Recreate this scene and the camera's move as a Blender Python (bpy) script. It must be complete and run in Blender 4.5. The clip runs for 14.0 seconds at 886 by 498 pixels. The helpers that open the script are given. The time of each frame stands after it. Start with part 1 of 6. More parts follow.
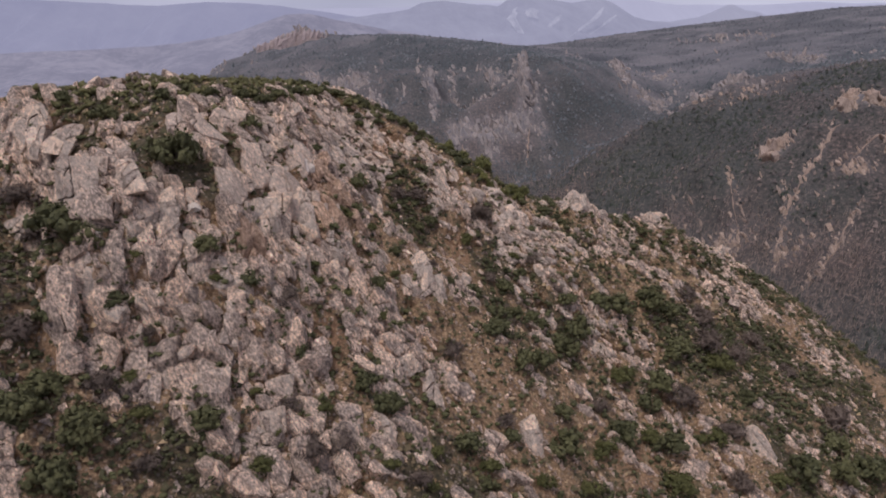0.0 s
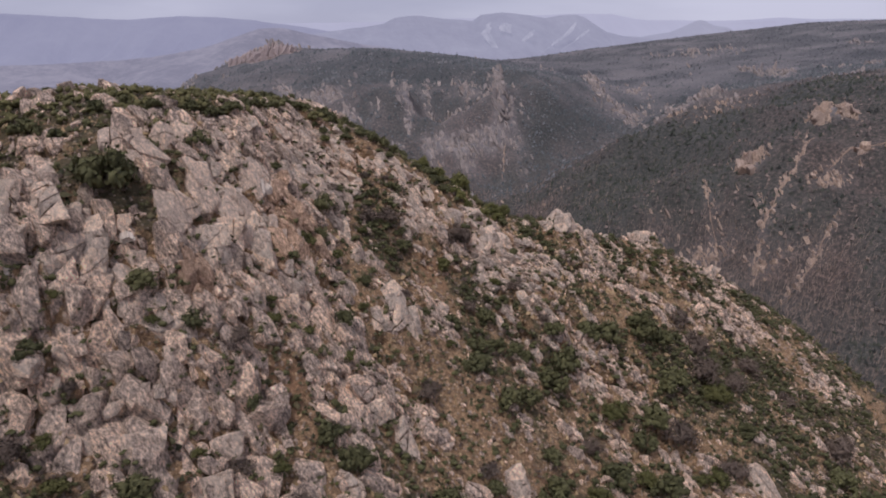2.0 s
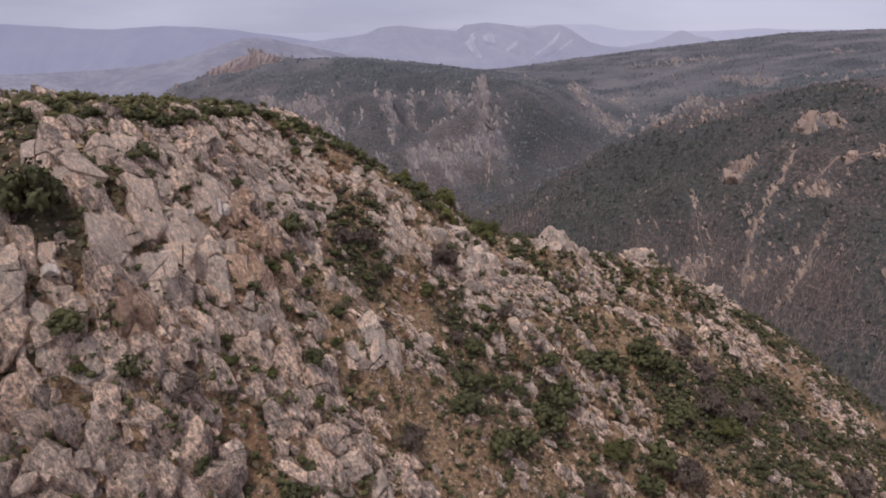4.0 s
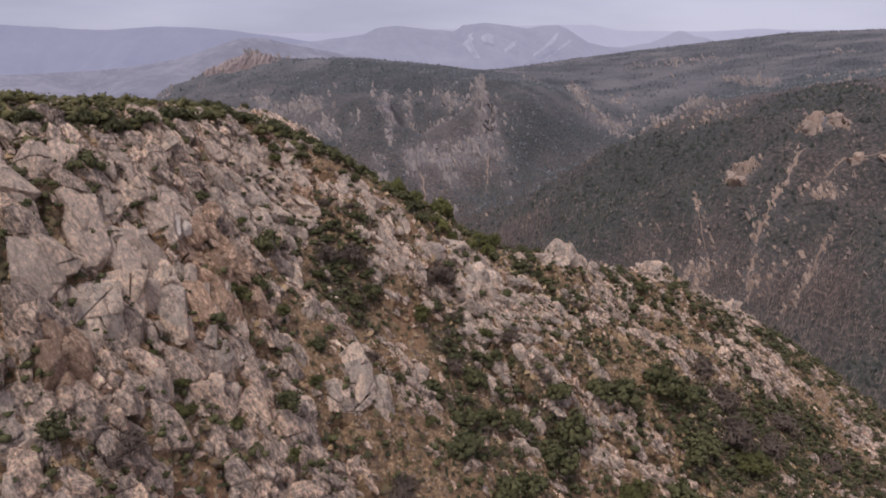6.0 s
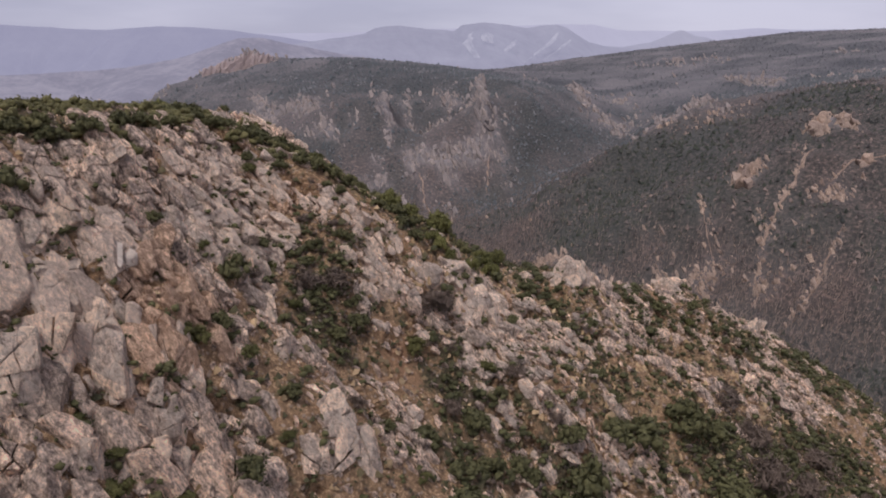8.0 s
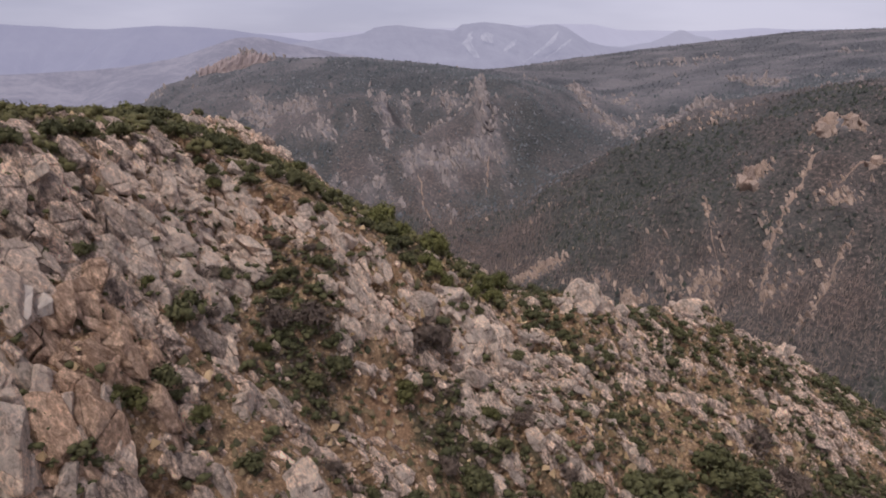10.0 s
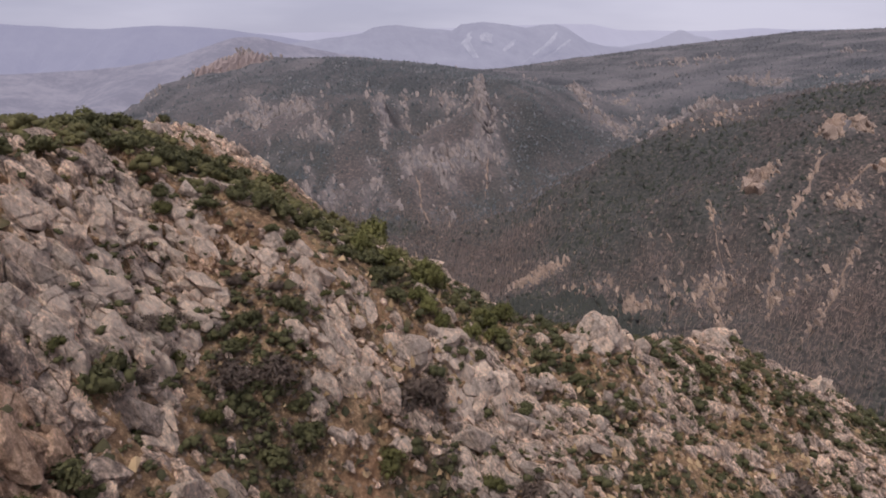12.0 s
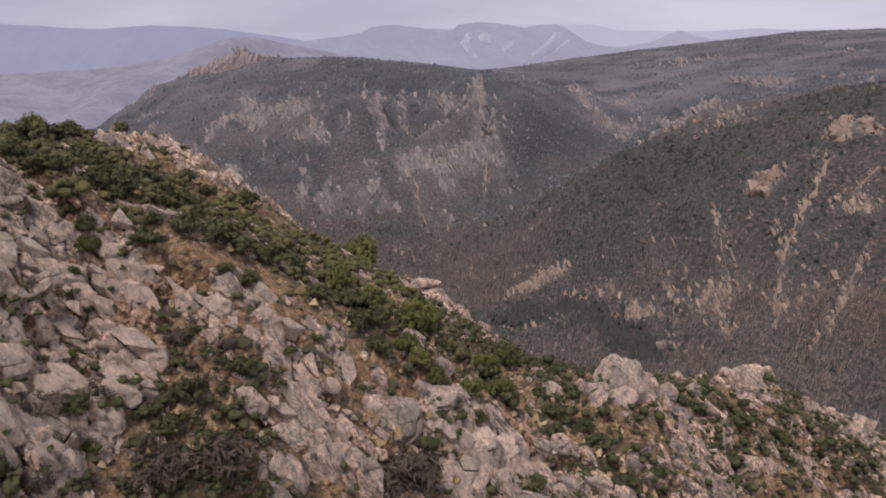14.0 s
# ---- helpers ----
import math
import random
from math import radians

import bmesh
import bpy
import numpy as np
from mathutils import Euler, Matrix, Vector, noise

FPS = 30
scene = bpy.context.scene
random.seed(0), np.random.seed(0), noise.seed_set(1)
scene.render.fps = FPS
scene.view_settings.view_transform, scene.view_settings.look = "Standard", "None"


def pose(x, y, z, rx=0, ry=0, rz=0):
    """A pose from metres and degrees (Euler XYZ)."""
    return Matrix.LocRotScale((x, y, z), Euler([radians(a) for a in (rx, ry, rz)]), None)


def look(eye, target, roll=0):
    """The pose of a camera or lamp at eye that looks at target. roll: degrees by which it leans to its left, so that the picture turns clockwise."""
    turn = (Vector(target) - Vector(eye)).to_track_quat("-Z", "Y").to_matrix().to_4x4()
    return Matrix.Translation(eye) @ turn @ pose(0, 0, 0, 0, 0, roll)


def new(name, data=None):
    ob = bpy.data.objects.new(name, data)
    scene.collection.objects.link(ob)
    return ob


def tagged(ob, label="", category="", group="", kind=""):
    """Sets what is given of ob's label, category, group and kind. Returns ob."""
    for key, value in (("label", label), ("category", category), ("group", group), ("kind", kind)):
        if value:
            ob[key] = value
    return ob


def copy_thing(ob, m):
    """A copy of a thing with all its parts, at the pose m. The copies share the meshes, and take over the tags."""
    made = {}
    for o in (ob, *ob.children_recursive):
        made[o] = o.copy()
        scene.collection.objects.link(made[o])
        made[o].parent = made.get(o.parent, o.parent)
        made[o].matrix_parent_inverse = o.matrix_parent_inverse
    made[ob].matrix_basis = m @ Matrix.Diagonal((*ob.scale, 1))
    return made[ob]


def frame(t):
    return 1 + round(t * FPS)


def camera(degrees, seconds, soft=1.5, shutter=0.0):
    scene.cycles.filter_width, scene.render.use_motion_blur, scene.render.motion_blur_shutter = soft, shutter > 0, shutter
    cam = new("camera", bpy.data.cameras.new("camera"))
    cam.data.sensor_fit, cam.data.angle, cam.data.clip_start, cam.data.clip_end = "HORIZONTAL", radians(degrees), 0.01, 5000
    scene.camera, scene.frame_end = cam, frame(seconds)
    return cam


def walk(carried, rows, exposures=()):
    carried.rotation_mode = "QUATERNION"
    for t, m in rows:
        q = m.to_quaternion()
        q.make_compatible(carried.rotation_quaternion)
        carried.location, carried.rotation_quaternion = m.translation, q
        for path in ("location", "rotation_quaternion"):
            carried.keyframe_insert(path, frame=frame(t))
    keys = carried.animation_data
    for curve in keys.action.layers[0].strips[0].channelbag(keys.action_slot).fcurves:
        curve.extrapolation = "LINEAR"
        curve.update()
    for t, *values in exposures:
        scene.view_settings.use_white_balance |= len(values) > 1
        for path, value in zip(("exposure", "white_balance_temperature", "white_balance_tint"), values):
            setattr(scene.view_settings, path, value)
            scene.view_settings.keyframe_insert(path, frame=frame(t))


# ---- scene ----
import collections
import itertools

cam = camera(65.1, 14.0, soft=1.85)
METRES, EYE, TILT, LEAN, TURN = 70.0, 120.0, -18.0, 0.0, 0.0
ROWS = [
    (0.0, 0.0, 0.0, 0.0, -0.0, -0.0, -0.0),
    (0.5, 0.0007, 0.0313, 0.0063, -0.43, 0.25, 0.12),
    (1.0, 0.0013, 0.0657, 0.0128, -1.0, 0.55, 0.27),
    (1.5, 0.0022, 0.0974, 0.019, -1.45, 0.82, 0.4),
    (2.0, 0.0036, 0.1319, 0.0259, -1.95, 1.11, 0.53),
    (2.5, 0.005, 0.1639, 0.0319, -2.39, 1.38, 0.66),
    (3.0, 0.0071, 0.1983, 0.0392, -2.75, 1.67, 0.76),
    (5.5, 0.0189, 0.3637, 0.079, -3.3, 1.92, 0.95),
    (6.0, 0.0221, 0.3986, 0.0882, -3.31, 1.91, 0.95),
    (6.5, 0.0247, 0.4312, 0.097, -3.33, 1.9, 0.96),
    (7.0, 0.028, 0.4668, 0.1066, -3.34, 1.89, 0.95),
    (7.5, 0.031, 0.5, 0.116, -3.35, 1.89, 0.97),
    (8.0, 0.0353, 0.5357, 0.1263, -3.31, 1.9, 0.98),
    (10.5, 0.053, 0.7117, 0.1785, -3.37, 1.87, 0.97),
    (11.0, 0.0568, 0.7491, 0.1901, -3.39, 1.86, 0.98),
    (11.5, 0.0603, 0.7834, 0.2008, -3.42, 1.86, 0.98),
    (12.0, 0.0641, 0.8207, 0.2125, -3.44, 1.88, 0.97),
    (12.5, 0.0676, 0.855, 0.2232, -3.47, 1.88, 0.98),
    (13.0, 0.0714, 0.8918, 0.2348, -3.49, 1.89, 0.98),
    (13.5, 0.075, 0.9256, 0.2456, -3.52, 1.89, 1.0),
    (14.0, 0.0784, 0.9619, 0.2573, -3.55, 1.88, 0.97),
]
walk(cam, [(t, pose(0, 0, EYE, TILT, LEAN, TURN) @ pose(METRES * x, METRES * y, METRES * z, 90 + pitch, roll, yaw)) for t, x, y, z, yaw, pitch, roll in ROWS],
     exposures=[(0.0, -0.17, 5860, 15), (4.0, -0.13, 5930, 15), (9.0, -0.07, 6060, 15), (14.0, -0.03, 6150, 15)])

# ---- world, sun ----
world = bpy.data.worlds.new("overcast_sky")
scene.world = world
world.use_nodes = True
wn, wl = world.node_tree.nodes, world.node_tree.links
wn.clear()
w_out = wn.new("ShaderNodeOutputWorld")
w_bg = wn.new("ShaderNodeBackground")
w_sky = wn.new("ShaderNodeTexSky")
w_sky.sky_type, w_sky.sun_disc = "NISHITA", False
w_sky.sun_elevation, w_sky.sun_rotation = radians(52), radians(200)
w_dim = wn.new("ShaderNodeMix")
w_dim.data_type, w_dim.blend_type = "RGBA", "MULTIPLY"
w_dim.inputs[0].default_value = 1.0
w_dim.inputs[7].default_value = (0.1, 0.1, 0.1, 1)
wl.new(w_sky.outputs[0], w_dim.inputs[6])
w_tc = wn.new("ShaderNodeTexCoord")
w_map = wn.new("ShaderNodeMapping")
w_map.inputs["Scale"].default_value = (1.2, 1.2, 6.0)
w_noise = wn.new("ShaderNodeTexNoise")
w_noise.inputs["Scale"].default_value, w_noise.inputs["Detail"].default_value = 2.2, 5
wl.new(w_tc.outputs["Generated"], w_map.inputs[0])
wl.new(w_map.outputs[0], w_noise.inputs[0])
w_ramp = wn.new("ShaderNodeValToRGB")
w_ramp.color_ramp.elements[0].position, w_ramp.color_ramp.elements[0].color = 0.34, (0.44, 0.427, 0.51, 1)
w_ramp.color_ramp.elements[1].position, w_ramp.color_ramp.elements[1].color = 0.76, (0.62, 0.595, 0.67, 1)
w_dir = wn.new("ShaderNodeSeparateXYZ")
wl.new(w_tc.outputs["Generated"], w_dir.inputs[0])
w_side = wn.new("ShaderNodeMath")
w_side.operation = "MULTIPLY_ADD"
w_side.inputs[1].default_value = 0.48
wl.new(w_dir.outputs[0], w_side.inputs[0])
wl.new(w_noise.outputs[0], w_side.inputs[2])
wl.new(w_side.outputs[0], w_ramp.inputs[0])
w_mix = wn.new("ShaderNodeMix")
w_mix.data_type = "RGBA"
w_mix.inputs[0].default_value = 0.93
wl.new(w_dim.outputs[2], w_mix.inputs[6])
wl.new(w_ramp.outputs[0], w_mix.inputs[7])
wl.new(w_mix.outputs[2], w_bg.inputs[0])
w_bg.inputs[1].default_value = 1.07
wl.new(w_bg.outputs[0], w_out.inputs[0])

sun = new("sun", bpy.data.lights.new("sun", "SUN"))
sun.data.energy, sun.data.angle, sun.data.color = 2.5, radians(16), (1.0, 0.922, 0.835)
sun.matrix_world = look((-32, -18, 172), (0, 20, 60))


# ---- numeric noise ----
def hashed(ix, iy, iz, salt):
    h = (ix.astype(np.int64) * 374761393 + iy.astype(np.int64) * 668265263 + iz.astype(np.int64) * 2147483647 + salt * 974634777) & 0xFFFFFFFF
    h = ((h ^ (h >> 13)) * 1274126177) & 0xFFFFFFFF
    h = ((h ^ (h >> 16)) * 2246822519) & 0xFFFFFFFF
    return ((h ^ (h >> 15)) & 0xFFFFFF) / float(0xFFFFFF)


def value_noise(x, y, salt=0):
    ix, iy = np.floor(x), np.floor(y)
    fx, fy = x - ix, y - iy
    fx, fy = fx * fx * fx * (fx * (fx * 6 - 15) + 10), fy * fy * fy * (fy * (fy * 6 - 15) + 10)
    z = np.zeros_like(ix)
    a, b = hashed(ix, iy, z, salt), hashed(ix + 1, iy, z, salt)
    c, d = hashed(ix, iy + 1, z, salt), hashed(ix + 1, iy + 1, z, salt)
    return (a + (b - a) * fx) * (1 - fy) + (c + (d - c) * fx) * fy


def fbm(x, y, size, octaves=4, salt=0):
    """Fractal noise from -1 to 1 whose largest lumps measure about size."""
    total, amp, norm = 0.0, 1.0, 0.0
    for k in range(octaves):
        c, s = math.cos(0.7 * k), math.sin(0.7 * k)
        total = total + amp * (value_noise((c * x - s * y) / size, (s * x + c * y) / size, salt + 7 * k) * 2 - 1)
        norm += amp
        amp, size = amp * 0.5, size * 0.5
    return total / norm


def cells(p, salt=0):
    """Cellular noise in space: distance to the nearest and second nearest seed, a random number for each cell, and a plane that leans at random."""
    base = np.floor(p)
    f1, f2 = np.full(len(p), 9.0), np.full(len(p), 9.0)
    num, facet = np.zeros(len(p)), np.zeros(len(p))
    for dx in (-1, 0, 1):
        for dy in (-1, 0, 1):
            for dz in (-1, 0, 1):
                cx, cy, cz = base[:, 0] + dx, base[:, 1] + dy, base[:, 2] + dz
                ox, oy, oz = p[:, 0] - cx - hashed(cx, cy, cz, salt + 1), p[:, 1] - cy - hashed(cx, cy, cz, salt + 2), p[:, 2] - cz - hashed(cx, cy, cz, salt + 3)
                d = np.sqrt(ox * ox + oy * oy + oz * oz)
                near = d < f1
                f2 = np.where(near, f1, np.minimum(f2, d))
                num = np.where(near, hashed(cx, cy, cz, salt + 4), num)
                lean = (hashed(cx, cy, cz, salt + 5) - 0.5) * ox + (hashed(cx, cy, cz, salt + 6) - 0.5) * oy + (hashed(cx, cy, cz, salt + 7) - 0.5) * oz
                facet = np.where(near, lean, facet)
                f1 = np.where(near, d, f1)
    return f1, f2, num, facet


def smooth(a, b, v):
    k = np.clip((v - a) / (b - a), 0, 1)
    return k * k * (3 - 2 * k)


# ---- materials ----
def material(name, rough=0.9):
    m = bpy.data.materials.new(name)
    m.use_nodes = True
    n = m.node_tree.nodes
    b = n["Principled BSDF"]
    b.inputs["Roughness"].default_value = rough
    b.inputs["Specular IOR Level"].default_value = 0.2
    return m, n, m.node_tree.links, b


def noise_node(n, l, coord, scale, detail=6, rough=0.6, stretch=None):
    t = n.new("ShaderNodeTexNoise")
    t.inputs["Scale"].default_value, t.inputs["Detail"].default_value, t.inputs["Roughness"].default_value = scale, detail, rough
    if stretch:
        mp = n.new("ShaderNodeMapping")
        mp.vector_type = "TEXTURE"
        mp.inputs["Scale"].default_value = stretch[0]
        mp.inputs["Rotation"].default_value = [radians(a) for a in stretch[1]]
        l.new(coord, mp.inputs[0])
        coord = mp.outputs[0]
    l.new(coord, t.inputs["Vector"])
    return t.outputs[0]


def ramp(n, l, value, stops):
    r = n.new("ShaderNodeValToRGB")
    e = r.color_ramp.elements
    while len(e) < len(stops):
        e.new(0.5)
    for k, (at, col) in enumerate(stops):
        e[k].position, e[k].color = at, (*col, 1)
    l.new(value, r.inputs[0])
    return r.outputs[0]


def mixed(n, l, fac, a, b, blend="MIX"):
    m = n.new("ShaderNodeMix")
    m.data_type, m.blend_type = "RGBA", blend
    for sock, v in ((0, fac), (6, a), (7, b)):
        if isinstance(v, (int, float)):
            m.inputs[sock].default_value = v
        elif isinstance(v, tuple):
            m.inputs[sock].default_value = (*v, 1)
        else:
            l.new(v, m.inputs[sock])
    return m.outputs[2]


def maths(n, l, op, a, b=None, c=None):
    m = n.new("ShaderNodeMath")
    m.operation = op
    for k, v in enumerate((a, b, c)):
        if v is None:
            continue
        if isinstance(v, (int, float)):
            m.inputs[k].default_value = v
        else:
            l.new(v, m.inputs[k])
    return m.outputs[0]


def bumped(n, l, b, height, strength, distance):
    bp = n.new("ShaderNodeBump")
    bp.inputs["Strength"].default_value, bp.inputs["Distance"].default_value = strength, distance
    l.new(height, bp.inputs["Height"])
    l.new(bp.outputs[0], b.inputs["Normal"])


def crack_height(n, l, pos, scale):
    """Relief of angular blocks parted by narrow cracks, leaning with the rock's joints."""
    mp = n.new("ShaderNodeMapping")
    mp.vector_type = "TEXTURE"
    mp.inputs["Rotation"].default_value = (radians(-12), radians(-28), 0)
    mp.inputs["Scale"].default_value = (0.75, 1.0, 1.6)
    l.new(pos, mp.inputs[0])
    warp = n.new("ShaderNodeTexNoise")
    warp.inputs["Scale"].default_value, warp.inputs["Detail"].default_value = 1.1 * scale, 3
    l.new(mp.outputs[0], warp.inputs["Vector"])
    add = n.new("ShaderNodeVectorMath")
    add.operation = "MULTIPLY_ADD"
    add.inputs[1].default_value = (0.5 / scale, 0.5 / scale, 0.5 / scale)
    l.new(warp.outputs["Color"], add.inputs[0])
    l.new(mp.outputs[0], add.inputs[2])
    out = []
    for feature in ("DISTANCE_TO_EDGE", "F1"):
        v = n.new("ShaderNodeTexVoronoi")
        v.feature = feature
        v.inputs["Scale"].default_value = scale
        l.new(add.outputs[0], v.inputs["Vector"])
        out.append(v)
    edge = ramp(n, l, out[0].outputs["Distance"], [(0.0, (0, 0, 0)), (0.045, (0.75, 0.75, 0.75)), (0.16, (1, 1, 1))])
    tone = n.new("ShaderNodeSeparateColor")
    l.new(out[1].outputs["Color"], tone.inputs[0])
    return edge, tone.outputs[0]


def limestone_colour(n, l, pos, scale=1.0):
    """Grey weathered limestone with pale fresh faces, ochre stains and dark lichen streaks."""
    big = noise_node(n, l, pos, 0.11 * scale, 4)
    fine = noise_node(n, l, pos, 1.3 * scale, 7, 0.7)
    grit = noise_node(n, l, pos, 3.0 * scale, 7, 0.8, ((0.7, 0.9, 1.4), (-12, -28, 0)))
    col = ramp(n, l, fine, [(0.29, (0.19, 0.157, 0.145)), (0.45, (0.40, 0.33, 0.288)), (0.60, (0.73, 0.615, 0.53))])
    stain = ramp(n, l, noise_node(n, l, pos, 0.22 * scale, 5, 0.65), [(0.44, (0, 0, 0)), (0.62, (1, 1, 1))])
    col = mixed(n, l, maths(n, l, "MULTIPLY", stain, 0.55), col, (0.56, 0.39, 0.275))
    rust = ramp(n, l, noise_node(n, l, pos, 0.17 * scale, 6, 0.7, ((0.8, 0.8, 1.6), (0, -15, 0))), [(0.57, (0, 0, 0)), (0.70, (1, 1, 1))])
    col = mixed(n, l, maths(n, l, "MULTIPLY", rust, 0.7), col, (0.47, 0.24, 0.115))
    dark = ramp(n, l, noise_node(n, l, pos, 1.6 * scale, 6, 0.7, ((0.6, 0.6, 2.2), (0, -20, 0))), [(0.46, (0, 0, 0)), (0.66, (1, 1, 1))])
    col = mixed(n, l, maths(n, l, "MULTIPLY", dark, 0.32), col, (0.185, 0.16, 0.15))
    col = mixed(n, l, 0.45, col, ramp(n, l, big, [(0.36, (0.35, 0.30, 0.285)), (0.5, (0.50, 0.41, 0.355)), (0.64, (0.67, 0.53, 0.435))]))
    # dark joint lines: soil in the cracks, and their shade painted in
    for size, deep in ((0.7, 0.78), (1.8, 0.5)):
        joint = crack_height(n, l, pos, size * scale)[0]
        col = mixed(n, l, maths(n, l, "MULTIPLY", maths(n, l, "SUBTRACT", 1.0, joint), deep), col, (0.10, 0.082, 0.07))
    col = mixed(n, l, 0.7, col, ramp(n, l, grit, [(0.38, (0.10, 0.085, 0.075)), (0.47, (0.38, 0.315, 0.27)), (0.58, (0.86, 0.72, 0.60))]))
    worn = ramp(n, l, noise_node(n, l, pos, 1.7 * scale, 7, 0.78, ((0.9, 0.9, 1.3), (-12, -28, 0))), [(0.36, (0.6, 0.575, 0.555)), (0.47, (1.06, 1.015, 0.975)), (0.6, (1.8, 1.66, 1.5))])
    col = mixed(n, l, 1.0, col, worn, "MULTIPLY")
    # freshly broken, paler stone along worn edges
    edge = n.new("ShaderNodeNewGeometry").outputs["Pointiness"]
    fresh = maths(n, l, "MULTIPLY", ramp(n, l, edge, [(0.515, (0, 0, 0)), (0.60, (1, 1, 1))]), ramp(n, l, fine, [(0.38, (0.1, 0.1, 0.1)), (0.6, (0.75, 0.75, 0.75))]))
    col = mixed(n, l, fresh, col, (0.80, 0.68, 0.56))
    return col, fine, grit


def make_rock_material(name, wash=None):
    m, n, l, b = material(name, 0.92)
    pos = n.new("ShaderNodeNewGeometry").outputs["Position"]
    isl = n.new("ShaderNodeNewGeometry").outputs["Random Per Island"]
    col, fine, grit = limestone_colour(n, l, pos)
    tone = ramp(n, l, isl, [(0.0, (0.58, 0.565, 0.56)), (0.35, (0.88, 0.855, 0.835)), (0.7, (1.04, 0.98, 0.92)), (0.95, (1.22, 1.12, 1.02)), (1.0, (1.4, 1.33, 1.25))])
    col = mixed(n, l, 1.0, col, tone, "MULTIPLY")
    if wash:
        col = mixed(n, l, wash[0], col, wash[1])
    l.new(col, b.inputs["Base Color"])
    edge, tone = crack_height(n, l, pos, 0.9)
    rough = noise_node(n, l, pos, 2.2, 8, 0.75, ((0.7, 1.0, 1.7), (-12, -28, 0)))
    h = maths(n, l, "ADD", maths(n, l, "MULTIPLY", edge, 0.28), maths(n, l, "ADD", maths(n, l, "MULTIPLY", tone, 0.35), maths(n, l, "MULTIPLY", rough, 0.8)))
    bumped(n, l, b, maths(n, l, "ADD", h, maths(n, l, "MULTIPLY", grit, 1.0)), 1.0, 0.38)
    return m


def make_ground_material():
    """Limestone, tan stony soil with dry grass, and a litter of low herbs, shared out by the cover that the terrain carries."""
    m, n, l, b = material("mountain_ground", 0.95)
    pos = n.new("ShaderNodeNewGeometry").outputs["Position"]

    def cover(name):
        a = n.new("ShaderNodeAttribute")
        a.attribute_name = name
        return a.outputs["Fac"]

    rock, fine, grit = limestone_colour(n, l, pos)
    soil = ramp(n, l, noise_node(n, l, pos, 2.4, 9, 0.86), [(0.30, (0.055, 0.037, 0.023)), (0.43, (0.13, 0.083, 0.047)), (0.53, (0.28, 0.178, 0.10)), (0.65, (0.68, 0.48, 0.29))])
    red = ramp(n, l, noise_node(n, l, pos, 0.12, 4), [(0.5, (0, 0, 0)), (0.7, (1, 1, 1))])
    soil = mixed(n, l, maths(n, l, "MULTIPLY", red, 0.45), soil, (0.25, 0.13, 0.072))
    herb = ramp(n, l, noise_node(n, l, pos, 2.5, 7, 0.75), [(0.35, (0.032, 0.031, 0.018)), (0.55, (0.09, 0.07, 0.04)), (0.75, (0.23, 0.16, 0.093))])
    patch = noise_node(n, l, pos, 0.55, 8, 0.72)
    herb_f = ramp(n, l, maths(n, l, "ADD", patch, maths(n, l, "MULTIPLY_ADD", cover("scrub_cover"), 0.5, -0.26)), [(0.43, (0, 0, 0)), (0.57, (1, 1, 1))])
    soil = mixed(n, l, herb_f, soil, herb)
    rock_f = ramp(n, l, maths(n, l, "ADD", maths(n, l, "MULTIPLY", patch, 0.6), maths(n, l, "MULTIPLY_ADD", cover("rock_cover"), 0.7, -0.46)), [(0.42, (0, 0, 0)), (0.56, (1, 1, 1))])
    rust_f = ramp(n, l, maths(n, l, "MULTIPLY", cover("rust_cover"), noise_node(n, l, pos, 0.5, 6, 0.7)), [(0.2, (0, 0, 0)), (0.4, (1, 1, 1))])
    rock = mixed(n, l, maths(n, l, "MULTIPLY", rust_f, ramp(n, l, noise_node(n, l, pos, 1.6, 7, 0.75, ((0.5, 0.5, 2.4), (0, -15, 0))), [(0.36, (0.05, 0.05, 0.05)), (0.62, (0.85, 0.85, 0.85))])), rock, (0.50, 0.285, 0.15))
    # loose pale stones lying in the soil
    stones = n.new("ShaderNodeTexVoronoi")
    stones.inputs["Scale"].default_value = 2.1
    l.new(pos, stones.inputs["Vector"])
    lot = n.new("ShaderNodeSeparateColor")
    l.new(stones.outputs["Color"], lot.inputs[0])
    pick_f = maths(n, l, "MULTIPLY", ramp(n, l, lot.outputs[0], [(0.55, (0, 0, 0)), (0.6, (1, 1, 1))]), ramp(n, l, stones.outputs["Distance"], [(0.3, (1, 1, 1)), (0.42, (0, 0, 0))]))
    stone_col = ramp(n, l, lot.outputs[1], [(0.0, (0.20, 0.16, 0.125)), (1.0, (0.42, 0.34, 0.27))])
    soil = mixed(n, l, maths(n, l, "MULTIPLY", pick_f, 0.6), soil, stone_col)
    col = mixed(n, l, rock_f, soil, rock)
    # leafless scrub, pale gullies and crags of the far slopes, tinted bluish for haze
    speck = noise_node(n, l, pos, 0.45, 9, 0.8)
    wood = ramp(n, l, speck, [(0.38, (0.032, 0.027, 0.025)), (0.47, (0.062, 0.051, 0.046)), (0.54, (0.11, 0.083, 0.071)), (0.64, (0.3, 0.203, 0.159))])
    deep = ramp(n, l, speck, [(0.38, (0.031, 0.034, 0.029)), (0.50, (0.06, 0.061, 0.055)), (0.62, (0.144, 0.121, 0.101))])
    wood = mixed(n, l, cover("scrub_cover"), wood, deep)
    # haze painted into the ground colour: paler scrub, mixed in with distance
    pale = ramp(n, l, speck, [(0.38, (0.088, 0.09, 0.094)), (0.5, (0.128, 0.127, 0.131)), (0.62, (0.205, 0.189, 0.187))])
